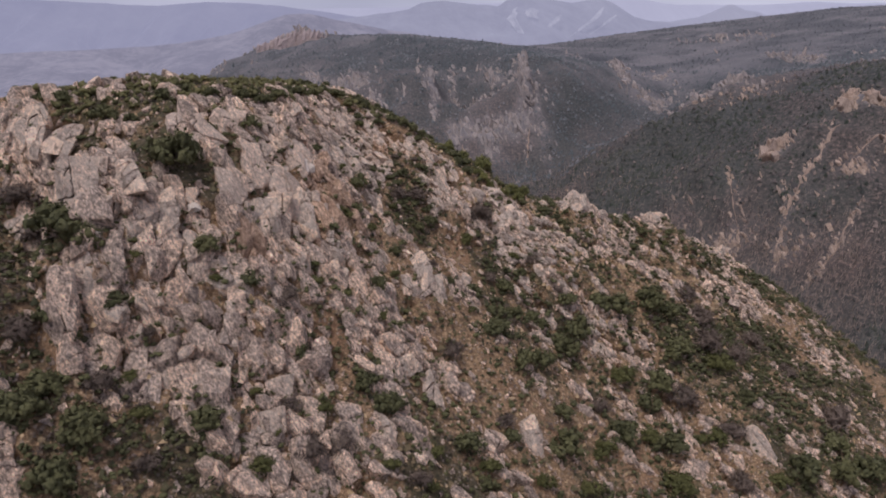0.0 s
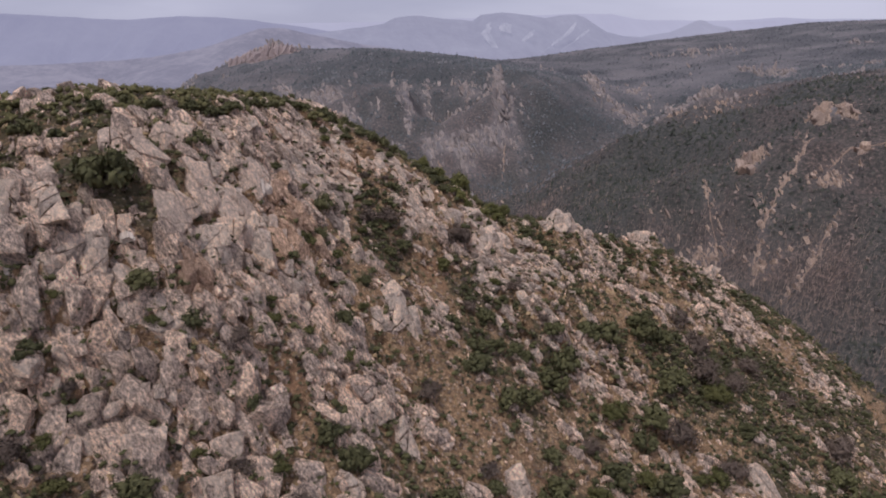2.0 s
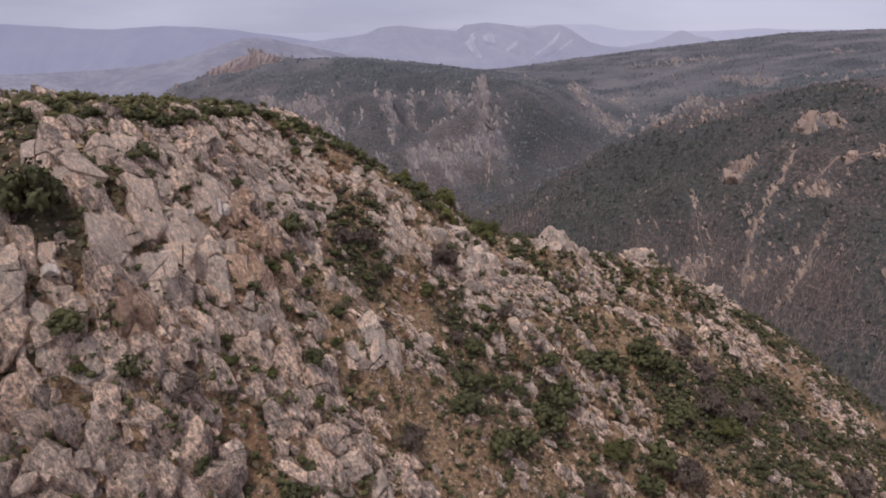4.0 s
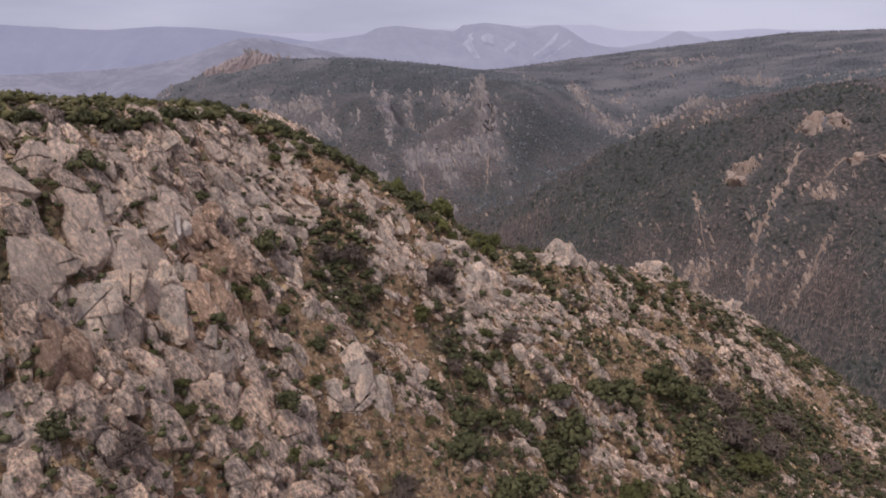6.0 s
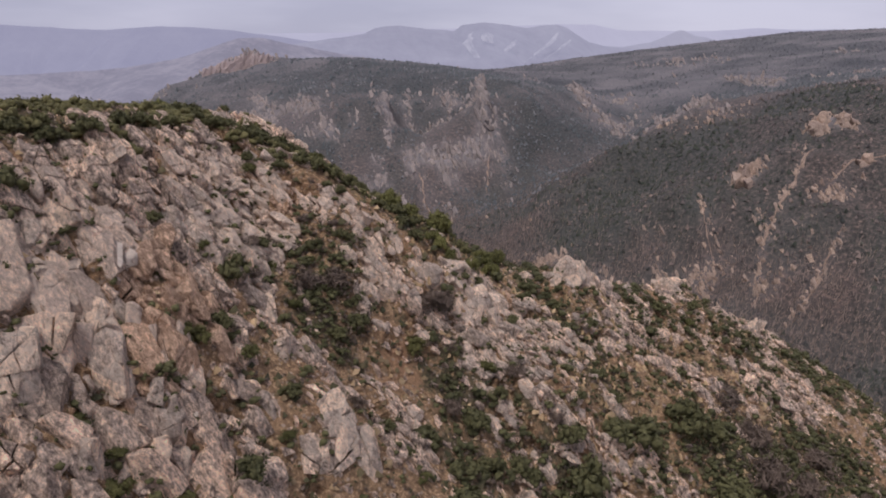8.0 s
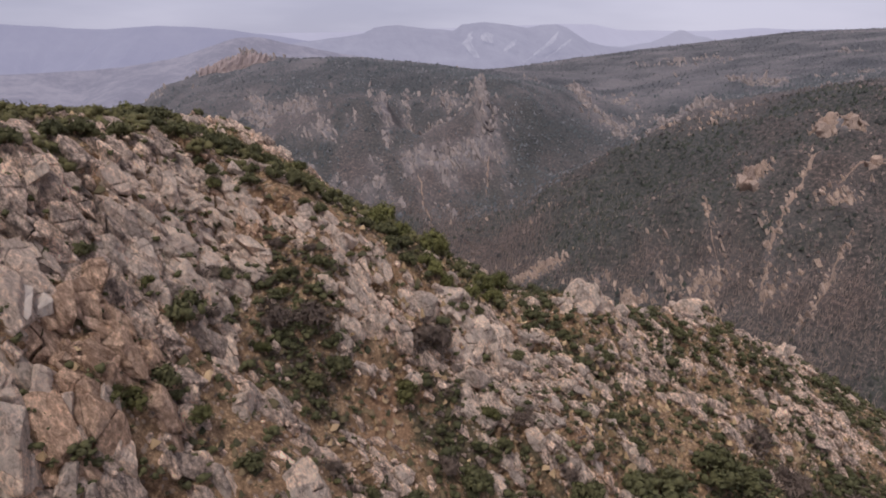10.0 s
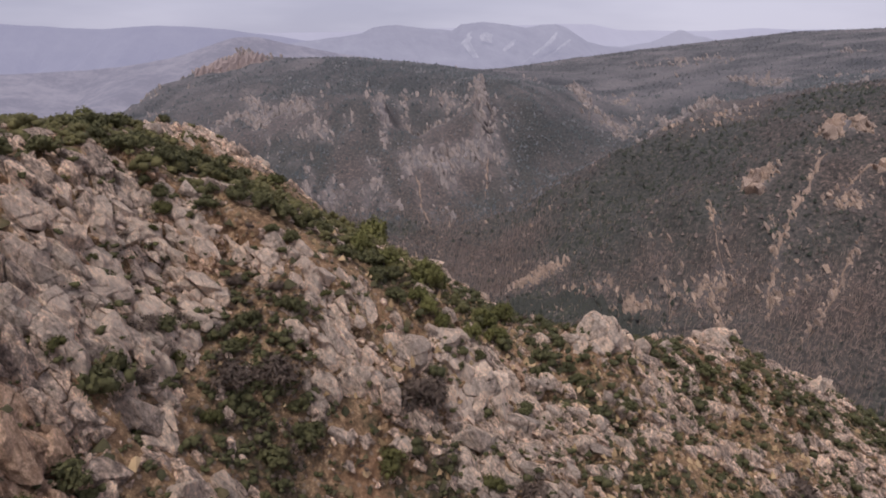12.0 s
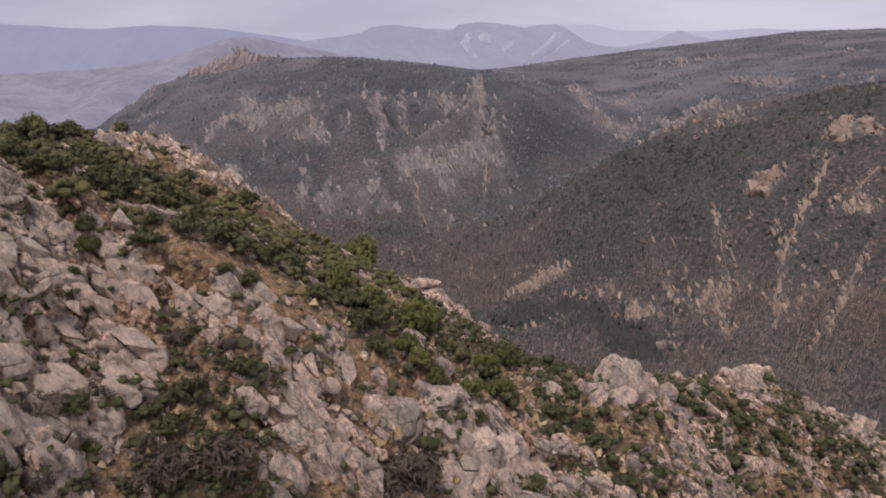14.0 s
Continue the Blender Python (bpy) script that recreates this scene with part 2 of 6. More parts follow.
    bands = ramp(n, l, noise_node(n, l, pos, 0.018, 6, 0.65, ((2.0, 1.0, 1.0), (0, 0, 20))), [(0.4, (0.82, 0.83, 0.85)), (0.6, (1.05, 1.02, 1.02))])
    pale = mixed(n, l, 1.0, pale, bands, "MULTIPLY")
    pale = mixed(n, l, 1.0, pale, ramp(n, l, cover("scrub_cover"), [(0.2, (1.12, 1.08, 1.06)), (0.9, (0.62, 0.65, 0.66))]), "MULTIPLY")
    wood = mixed(n, l, cover("scrub_haze"), wood, pale)
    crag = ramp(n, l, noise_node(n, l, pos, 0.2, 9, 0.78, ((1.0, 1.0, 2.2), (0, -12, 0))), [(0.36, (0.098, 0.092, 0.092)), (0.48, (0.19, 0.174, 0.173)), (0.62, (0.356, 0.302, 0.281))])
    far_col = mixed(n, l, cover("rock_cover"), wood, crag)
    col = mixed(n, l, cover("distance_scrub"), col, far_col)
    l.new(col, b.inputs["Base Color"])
    edge, tone = crack_height(n, l, pos, 0.9)
    rough = noise_node(n, l, pos, 2.0, 8, 0.7, ((0.85, 1.0, 1.25), (-12, -28, 0)))
    blocks = maths(n, l, "MULTIPLY", rock_f, maths(n, l, "ADD", maths(n, l, "MULTIPLY", edge, 0.3), maths(n, l, "MULTIPLY", tone, 0.4)))
    blocks = maths(n, l, "ADD", blocks, maths(n, l, "MULTIPLY", pick_f, 0.3))
    h = maths(n, l, "ADD", maths(n, l, "ADD", blocks, maths(n, l, "MULTIPLY", rough, 0.8)), maths(n, l, "MULTIPLY", grit, 0.6))
    bumped(n, l, b, h, 1.0, 0.24)
    return m


def make_leaf_material(name, dark, light):
    m, n, l, b = material(name, 0.75)
    isl = n.new("ShaderNodeNewGeometry").outputs["Random Per Island"]
    pos = n.new("ShaderNodeNewGeometry").outputs["Position"]
    obj = n.new("ShaderNodeObjectInfo").outputs["Random"]
    tint = noise_node(n, l, pos, 0.35, 3)
    leafy = noise_node(n, l, pos, 5.5, 6, 0.8)
    k = maths(n, l, "ADD", maths(n, l, "MULTIPLY", isl, 0.3), maths(n, l, "ADD", maths(n, l, "MULTIPLY", obj, 0.25), maths(n, l, "MULTIPLY", tint, 0.25)))
    k = maths(n, l, "ADD", k, maths(n, l, "MULTIPLY_ADD", leafy, 1.3, -0.6))
    l.new(ramp(n, l, k, [(0.1, dark), (0.85, light)]), b.inputs["Base Color"])
    bumped(n, l, b, leafy, 0.9, 0.16)
    return m


def make_far_leaf_material(name, stops, patch=0.05):
    """Winter scrub seen from afar: evergreen, brown and bare crowns side by side, in drifts."""
    m, n, l, b = material(name, 0.85)
    isl = n.new("ShaderNodeNewGeometry").outputs["Random Per Island"]
    pos = n.new("ShaderNodeNewGeometry").outputs["Position"]
    drift = noise_node(n, l, pos, patch, 6, 0.65, ((2.0, 1.0, 1.0), (0, 0, 20)))
    k = maths(n, l, "ADD", maths(n, l, "MULTIPLY", isl, 0.6), maths(n, l, "MULTIPLY_ADD", drift, 2.2, -0.9))
    l.new(ramp(n, l, k, stops), b.inputs["Base Color"])
    return m


ROCK = make_rock_material("limestone")
PALE_ROCK = make_rock_material("fresh_white_limestone", (0.75, (0.84, 0.73, 0.62)))
CREAM_ROCK = make_rock_material("cream_limestone", (0.4, (0.82, 0.645, 0.505)))
TAN_ROCK = make_rock_material("tan_limestone", (0.6, (0.25, 0.175, 0.135)))
SCREE = make_rock_material("tan_scree", (0.8, (0.27, 0.195, 0.15)))
# the pale washes of CLIFF_ROCK and HAZY_ROCK paint haze over far rock
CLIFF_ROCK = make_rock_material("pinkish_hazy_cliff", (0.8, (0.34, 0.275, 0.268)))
RUST_ROCK = make_rock_material("rust_stained_limestone", (0.4, (0.47, 0.25, 0.12)))
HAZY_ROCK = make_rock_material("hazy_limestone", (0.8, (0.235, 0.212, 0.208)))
GROUND = make_ground_material()
OAK_LEAF = make_leaf_material("holm_oak_leaves", (0.05, 0.052, 0.024), (0.155, 0.146, 0.062))
PLATEAU_OAK = make_leaf_material("plateau_oak_leaves", (0.062, 0.06, 0.026), (0.20, 0.178, 0.07))
PINE_LEAF = make_leaf_material("pine_needles", (0.062, 0.064, 0.022), (0.235, 0.225, 0.075))
BOX_LEAF = make_leaf_material("yellow_green_leaves", (0.06, 0.062, 0.02), (0.15, 0.14, 0.05))
TWIG = make_leaf_material("leafless_twigs", (0.075, 0.057, 0.045), (0.21, 0.155, 0.118))
# far leaf colours carry painted haze, paler and bluer from valley to plateau
FAR_OAK = make_far_leaf_material("valley_oak_leaves", [(0.05, (0.048, 0.056, 0.042)), (0.5, (0.072, 0.077, 0.06)), (0.95, (0.125, 0.118, 0.094))], 0.06)
FAR_LEAF = make_far_leaf_material("valley_scrub_leaves", [(0.05, (0.048, 0.05, 0.045)), (0.3, (0.076, 0.071, 0.067)), (0.5, (0.119, 0.1, 0.093)), (0.7, (0.178, 0.142, 0.126)), (0.95, (0.31, 0.232, 0.189))], 0.045)
HAZED_HILL_LEAF = make_far_leaf_material("hazed_hill_leaves", [(0.1, (0.092, 0.105, 0.107)), (0.5, (0.132, 0.142, 0.145)), (0.75, (0.177, 0.178, 0.181)), (1.0, (0.27, 0.255, 0.248))])
HAZED_PLATEAU_LEAF = make_far_leaf_material("hazed_plateau_leaves", [(0.1, (0.098, 0.102, 0.107)), (0.5, (0.135, 0.135, 0.141)), (0.75, (0.185, 0.174, 0.18)), (1.0, (0.29, 0.258, 0.255))], 0.018)
PALE_BARK = make_leaf_material("pale_bare_bark", (0.17, 0.134, 0.112), (0.44, 0.342, 0.275))
HERB = make_far_leaf_material("herb_tufts", [(0.1, (0.034, 0.034, 0.017)), (0.45, (0.072, 0.064, 0.032)), (0.7, (0.14, 0.102, 0.056)), (1.0, (0.34, 0.245, 0.145))], 0.12)
WOOD_LEAF = make_leaf_material("dark_pine_wood", (0.036, 0.039, 0.033), (0.08, 0.08, 0.068))
BARK = make_leaf_material("bark", (0.06, 0.045, 0.035), (0.13, 0.10, 0.08))

# ---- the mountain's shape: lines along which its height is known ----
FOOT = [(-75, 42, 92), (-46, 47, 90), (-32, 50.5, 87.5), (-23, 55, 84), (-16.5, 57, 80.5), (-7, 66, 79.5), (0.5, 70, 74.5), (5, 75.5, 73.5),
        (17, 82, 68), (28.5, 86, 61.5), (45, 94, 62.5), (58, 117.5, 65), (75, 116, 57.5), (100, 130, 44)]
LOWER = [(-80, 0, 66), (-30, 15, 60), (20, 40, 44), (60, 60, 34), (110, 90, 26), (160, 120, 8), (0, -60, 10), (0, -200, -30)]
WALL_FOOT = [(-50, 62, 97), (-40, 55.5, 95), (-29.5, 57, 88.5), (-22.5, 59.5, 88), (-27.5, 63, 94), (-20.5, 65, 92), (-12.5, 67.5, 83), (-14.5, 71.5, 88.5), (-12, 76, 91),
             (-3.7, 87.5, 89), (-1, 81, 79.7), (5, 92.5, 82), (9.5, 85, 77), (16, 96.5, 75), (22.5, 99.5, 75), (38, 103.5, 69.5)]
WALL = [(-35.5, 60.5, 99.5), (-30.5, 64, 100), (-26, 69, 99), (-20, 73.5, 97.5), (-18, 76, 97), (-15.5, 73, 93.5), (-11.8, 81.5, 92.6),
        (-10, 88, 92.6), (-5.5, 95, 91.4), (-0.3, 98.3, 88), (3.3, 100.7, 87), (14, 105, 84.7), (19, 103, 83.9), (36.4, 108.5, 75)]
BROW = [(-35, 67.5, 107.5), (-32, 66.7, 104), (-28.6, 75.2, 106.5), (-23.3, 73.5, 102), (-23.6, 78.4, 104.2), (-20.5, 85, 106.3), (-17.7, 85, 103.2),
        (-13.5, 85, 97.5), (-14, 95.3, 101), (-16.3, 94.4, 104.5), (-9.3, 96.7, 95), (-1.2, 108.3, 98.9), (2.3, 109.3, 94.8), (8.4, 110, 91.9),
        (10.2, 108.3, 87.4), (16.4, 114.2, 87.6), (18.2, 108, 84), (36.4, 120, 77.5), (47.6, 121, 73.7)]
CREST = [(-85, 86, 108.5), (-58, 84, 109.6), (-47.5, 80.5, 109.8), (-36.5, 82, 110.4), (-24.3, 84.5, 108.7), (-19.6, 98.8, 109.3), (-16.8, 108.2, 107.4), (-11.2, 106.3, 100.2), (-8.6, 113, 105),
         (-3, 110.8, 101.1), (2.2, 117.5, 98.2), (7.4, 118.3, 95.6), (14, 123, 89.5), (23.7, 122.3, 89.5), (33, 131, 84.3), (43, 135.5, 82.6), (57, 144, 74), (70, 152.5, 65), (95, 168, 44)]
BACK = [(-95, 150, 97), (-75, 115, 104), (-125, 120, 97), (-40, 108, 110), (-37, 147, 107), (-19, 113, 109.3), (-16.7, 128, 106), (-62, 180, 97), (-11, 131, 102.5),
        (-38, 200, 96), (12, 138, 88), (24, 135, 82), (35, 150, 70), (60, 172, 48), (30, 195, 54), (-10, 215, 72), (95, 200, 20), (50, 230, 22), (-65, 260, 82), (-5, 140, 97), (4, 152, 89)]
SPINE = [(-22, 145, 107.5), (-19.5, 147.5, 106.5), (-17.5, 150.5, 104.5), (-15.5, 152, 102.5), (-13, 154.5, 99.5), (-9.5, 156.5, 95.5), (-6, 158, 92), (-2.5, 160, 88.5), (5, 170.5, 83), (10, 172.5, 81), (16.5, 175, 73), (23.5, 176, 66.5)]
SPINE_BACK = [(-13, 156, 96.5), (-8.5, 161.5, 93.5), (-4, 165.5, 88.5), (3, 169, 81), (14, 181.5, 72), (25.5, 186, 62)]
GULLY = [(-46, 75.5, 101.5), (-42, 71.5, 99.5), (-39.5, 66, 99), (-38.5, 60, 101), (-54, 76, 104)]
VALLEY = [(93, 294, -20), (131, 433, -24), (77, 552, -40), (150, 260, -42), (222, 343, -36), (105, 472, -20), (40, 330, -30), (-40, 330, 10), (-60, 450, -25), (230, 180, -55), (330, 200, -60),
          (20, 480, -42), (-160, 560, -20), (-200, 400, 40), (-330, 500, 20)]
RIGHT_HILL = [(240, 372, -6), (253, 420, 28.7), (223, 465, 36), (178, 473, 24), (195, 433, -4), (275, 484, 67), (164, 428, -19), (330, 420, 55), (420, 480, 82), (340, 560, 88), (280, 560, 68),
              (230, 560, 42), (190, 560, 10), (500, 620, 104), (420, 330, 20)]
MIDDLE_HILL = [(85, 738, 71), (-12, 772, 73), (14, 774, 20), (80, 649, -16), (288, 787, 46), (130, 700, 10), (180, 700, -5), (210, 800, 40), (130, 770, 62), (-120, 700, 10), (-90, 800, 62), (-255, 1130, 93)]
MIDDLE_CREST = [(-327, 959, 33), (-312, 1018, 63), (-273, 1092, 86), (-232, 1135, 108), (-214, 1135, 111), (-200, 1130, 106), (-228, 1112, 82), (-205, 1108, 86), (-185, 1060, 98), (-66, 967, 103), (4, 950, 98), (73, 947, 92), (99, 824, 85), (148, 857, 77), (196, 867, 67), (233, 857, 52), (264, 806, 28)]
RIGHT_CREST = [(332, 525, 88), (275, 650, 73), (231, 647, 57), (180, 602, 38), (142, 571, 17), (111, 558, -17)]
PLATEAU = [(207, 1354, 84), (316, 1383, 98), (476, 1388, 118), (738, 1378, 148), (866, 1298, 152), (397, 1044, 84), (499, 939, 94), (552, 847, 96), (330, 1000, 70), (230, 1050, 66), (1200, 1200, 170), (900, 700, 130), (700, 300, 60)]
OUTSIDE = [(-480, 1250, -110), (-700, 900, -90), (-900, 1700, -120), (-320, 1500, -90), (150, 1800, 20), (800, 1900, 120), (-1600, 600, 60), (-600, -200, 40), (600, -200, -40), (0, -1000, 20), (1500, 300, 120), (-2500, 2500, -110), (2500, 2500, 120),
           (0, 3000, -60), (-2500, -2000, 40), (2500, -2000, 40), (0, 5200, -100), (-5200, 5200, -100), (5200, 5200, 20), (0, -5200, 20), (5200, -5200, 20), (-5200, -5200, 20)]
KNOWN = np.array(FOOT + LOWER + WALL_FOOT + WALL + BROW + CREST + BACK + SPINE + SPINE_BACK + GULLY + VALLEY + RIGHT_HILL + MIDDLE_HILL + MIDDLE_CREST + RIGHT_CREST + PLATEAU + OUTSIDE, float)


def bend(d):
    return np.sqrt(d * d + 2.0)


count = len(KNOWN)
gap = np.hypot(KNOWN[:, None, 0] - KNOWN[None, :, 0], KNOWN[:, None, 1] - KNOWN[None, :, 1])
system = np.zeros((count + 3, count + 3))
system[:count, :count] = bend(gap) - np.eye(count) * 0.4
system[:count, count] = system[count, :count] = 1
system[:count, count + 1:] = KNOWN[:, :2] / 100
system[count + 1:, :count] = KNOWN[:, :2].T / 100
weights = np.linalg.solve(system, np.concatenate([KNOWN[:, 2], np.zeros(3)]))


def broad_height(x, y):
    """The mountain's height without its fine relief."""
    z = weights[count] + weights[count + 1] * x / 100 + weights[count + 2] * y / 100
    for k in range(count):
        z = z + weights[k] * bend(np.hypot(x - KNOWN[k, 0], y - KNOWN[k, 1]))
    return z


def axis(lo, hi, dense_lo, dense_hi, step, mid_lo, mid_hi, mid_step):
    """Coordinates of grid lines: close in the dense stretch, wider in the middle distance, widest towards the horizon."""
    def outward(start, mid_end, end, sign):
        out, s, v = [], step, start
        while (v - end) * sign < 0:
            inside = (v - mid_end) * sign < 0
            s = min(s * 1.07, mid_step) if inside else s * 1.13
            v += s * sign
            out.append(v)
        return out
    left = outward(dense_lo, mid_lo, lo, -1)[::-1]
    right = outward(dense_hi, mid_hi, hi, 1)
    return np.array(left + list(np.arange(dense_lo, dense_hi + step / 2, step)) + right)



GRAIN = 0.37
HILL_X = np.arange(-54, 82.1, GRAIN)
HILL_Y = np.arange(45, 174.1, GRAIN)
LAND_X = axis(-5000, 5000, -60, 90, 4.0, -340, 480, 4.0)
LAND_Y = axis(-5000, 5000, 40, 180, 4.0, 10, 1180, 4.5)

# crags (x, y, half widths, strength) and stony gullies where bare rock prevails, and soft ground where it does not
CRAGS = [(-32, 64, 9, 9, 1.0), (-22, 70, 9, 7, 1.0), (-19, 82, 7, 9, 1.0), (-14, 96, 9, 9, 0.8), (-10, 104, 8, 7, 0.8), (0, 105, 8, 6, 0.8), (9, 108, 7, 5, 0.8), (24, 122, 7, 4, 0.9), (34, 128, 6, 4, 0.6),
         (44, 135, 7, 4, 0.9), (70, 150, 8, 6, 0.8), (-3, 89, 5, 5, 0.6), (78, 118, 6, 5, 0.6), (36, 112, 5, 5, 0.4), (-48, 78, 6, 4, 1.0)]
MORE_CRAGS = [(-30, 79, 7, 5, 0.8), (-24, 86, 5, 5, 0.5), (-9, 78, 5, 6, 0.4), (-16, 104, 5, 6, 0.9), (-10, 109, 6, 4, 0.7), (13, 112, 6, 5, 0.9), (20, 111, 6, 5, 0.7), (29, 116, 7, 5, 0.6), (-18, 97, 3, 5, 0.8), (-16, 111, 6, 4, 0.9), (-11, 115, 4, 3, 0.6), (16, 117, 6, 6, 0.8), (18, 108, 5, 5, 0.6), (-26, 82, 8, 6, 0.7), (35, 104, 22, 14, 0.45), (58, 118, 20, 14, 0.45), (45, 122, 8, 6, 0.6), (60, 135, 8, 6, 0.6)]
SOFT = [(-7, 100, 3, 6, 0.5), (-4, 105, 2.5, 4, 0.4), (-2, 101, 3, 4, 0.4), (35, 100, 14, 9, 0.22), (58, 112, 14, 8, 0.22), (20, 92, 9, 7, 0.3), (30, 113, 9, 5, 0.2), (-36, 53, 12, 4, 0.3), (12, 122, 6, 4, 0.7), (-34, 119, 11, 12, 0.9), (-6, 125, 8, 6, 0.9), (-2, 138, 8, 9, 0.8), (-40, 130, 20, 20, 0.8), (-43, 70, 4, 8, 0.6), (-30, 97, 8, 6, 0.3),
        (-8, 99, 3, 6, 0.5), (-5.5, 104, 2.5, 5, 0.6)]
# rock with few gaps, and faces of unbroken rock
FIRM = [(-30, 80, 7, 5, 0.6), (-23, 88, 4, 6, 0.6), (-16, 105, 6, 7, 0.8), (-8, 110, 6, 3, 0.6), (13, 112, 6, 5, 0.8), (20, 113, 6, 5, 0.5), (34, 121, 7, 4, 0.4), (44, 129, 6, 4, 0.4), (-18, 96, 3, 5, 0.6)]
SOLID = [(-23, 61, 8, 4, 1.2), (-17, 64, 5, 4, 1.0), (-31, 64, 6, 6, 1.2), (-25, 68, 5, 4, 1.0), (-35, 68, 4, 6, 1.0), (-19, 81, 4, 5, 1.2), (-15, 76, 5, 4, 1.0), (-11, 80, 3, 3, 0.8), (9, 109, 5, 4, 1.2), (24, 122, 4, 3, 1.0), (44, 136, 4, 3, 1.0), (-48, 79, 5, 4, 1.0)]
FAR_CRAGS = [(95, 487, 16, 6, 0.7), (120, 452, 14, 6, 0.6), (142, 428, 14, 7, 0.6), (152, 398, 12, 8, 0.6), (185, 425, 18, 8, 0.35), (85, 432, 10, 6, 0.5), (200, 398, 20, 8, 0.3), (75, 700, 22, 14, 0.9), (40, 697, 30, 10, 0.7), (10, 697, 24, 10, 0.6), (-290, 1080, 22, 18, 0.6), (-160, 805, 26, 18, 1.0), (-105, 785, 34, 14, 0.8), (-71, 740, 30, 16, 0.5),
             (250, 428, 14, 8, 0.6), (97, 490, 14, 7, 0.25)]
# ribs of pale rock on the slopes round the side valley
FAR_RIBS = [[(246, 1030), (216, 867), (227, 833), (238, 803), (231, 740)], [(270, 645), (246, 628), (226, 622), (211, 627)], [(424, 946), (428, 883), (428, 820)], [(391, 672), (401, 642)], [(-167, 877), (-144, 804), (-132, 764)], [(-103, 822), (-108, 795), (-92, 778)], [(-23, 836), (-12, 830)]]
BARE_FACES = [(283, 490, 7, 6, 1.2), (293, 483, 6, 6, 1.2), (229, 474, 8, 6, 1.1), (-218, 1125, 30, 22, 1.3)]
# stony chutes and a rock rib that run down the slopes across the valley
CHUTES = [[(266, 470), (245, 450), (229, 436), (214, 416), (205, 406), (197, 390)], [(222, 440), (217, 425), (211, 412)], [(196, 468), (192, 443), (191, 428)], [(251, 405), (233, 389), (207, 370)],
          [(88, 700), (84, 683), (78, 648)], [(20, 680), (22, 640), (30, 610)], [(262, 440), (285, 446), (310, 440)], [(160, 440), (158, 425), (150, 405)], [(180, 420), (176, 400), (172, 385)]]
RIB = [(91, 829), (88, 760), (86, 733), (83, 722)]
# dark woods and bare ground across the valley (x, y, half widths, strength)
WOODS = [(310, 430, 50, 60, 0.6), (190, 470, 30, 25, 0.7), (165, 560, 40, 45, 1.0), (215, 580, 40, 25, 0.9), (140, 500, 25, 30, 0.8), (150, 750, 45, 35, 1.0), (0, 850, 110, 45, 0.9), (105, 430, 22, 10, 1.6),
         (128, 396, 14, 14, 1.4), (80, 460, 18, 8, 1.4), (300, 560, 60, 40, 0.7), (-90, 690, 50, 25, 0.6), (60, 900, 200, 60, 0.6)]
BARE = [(290, 452, 30, 18, 0.7), (255, 440, 16, 12, 0.5), (152, 384, 14, 9, 0.9), (170, 440, 40, 12, 0.35), (205, 385, 45, 25, 0.15), (350, 1000, 160, 120, 0.3)]
# belt of dark pines in the valley
BELT = [(66, 445), (88, 440), (106, 440), (117, 424), (126, 405), (134, 386)]
# paler, cream-coloured rock of the tower and the upper spur
CREAM = [(-18, 84, 6, 7, 1.0), (-12, 104, 9, 8, 0.9), (-5, 109, 8, 4, 0.9), (-25, 78, 6, 5, 0.8), (10, 111, 5, 4, 0.9), (24, 122, 5, 3, 1.0), (44, 136, 5, 3, 0.9), (-36, 73, 5, 4, 0.7), (70, 151, 6, 4, 0.8)]
# dense scrub on the plateau and behind the spur
THICKETS = [(-20, 119, 4.5, 8, 1.0), (-14, 124, 4, 8, 1.0), (-9, 119, 4, 4, 1.0), (-3, 117, 3, 2.5, 1.0), (2, 117, 3, 3, 1.0), (8, 119, 4, 3, 0.9), (-23, 110, 3.5, 6, 1.0), (-27, 104, 4, 6, 1.0), (-30, 88, 6, 3.5, 1.0), (-36, 82.5, 5, 2, 0.8), (-45, 82.5, 6, 2.5, 0.8), (-24, 95, 4, 4, 1.0), (-36, 115, 11, 16, 1.0), (-31, 101, 11, 5, 0.9), (-46, 90, 12, 4, 1.0), (-37, 88, 8, 3.5, 1.0), (-25, 93, 5, 4, 1.0), (-10, 125, 8, 7, 1.0), (-4, 134, 8, 8, 1.0), (3, 146, 7, 9, 0.8), (-32, 140, 14, 16, 1.0), (9, 121, 5, 3.5, 0.7), (-60, 120, 25, 25, 0.3), (-22, 121, 7, 5, 1.0), (-17, 119, 4, 3, 0.7), (8, 158, 6, 8, 0.5), (-36, 95, 8, 4, 0.6)]
# rust-stained faces
RUST = [(-14, 88, 2.0, 2.5, 1.2), (-12, 88, 2.0, 2.5, 1.2), (-15, 80, 2.0, 2.5, 1.2), (-14, 85, 2.0, 2.5, 1.2), (-45, 69, 2.0, 2.5, 1.2), (-9, 108, 2.0, 2.5, 1.2), (-13, 112, 2.0, 2.5, 1.2), (-15, 89, 2.0, 2.5, 1.2), (-21, 72, 2.0, 2.5, 1.2), (14, 114, 2.0, 2.5, 1.2)]


def near_line(x, y, line):
    """Distance on the plan from a broken line."""
    d = np.full(len(x), 1e9)
    for (ax, ay, *_), (bx, by, *_) in zip(line[:-1], line[1:]):
        k = np.clip(((x - ax) * (bx - ax) + (y - ay) * (by - ay)) / ((bx - ax) ** 2 + (by - ay) ** 2), 0, 1)
        d = np.minimum(d, np.hypot(x - ax - k * (bx - ax), y - ay - k * (by - ay)))
    return d


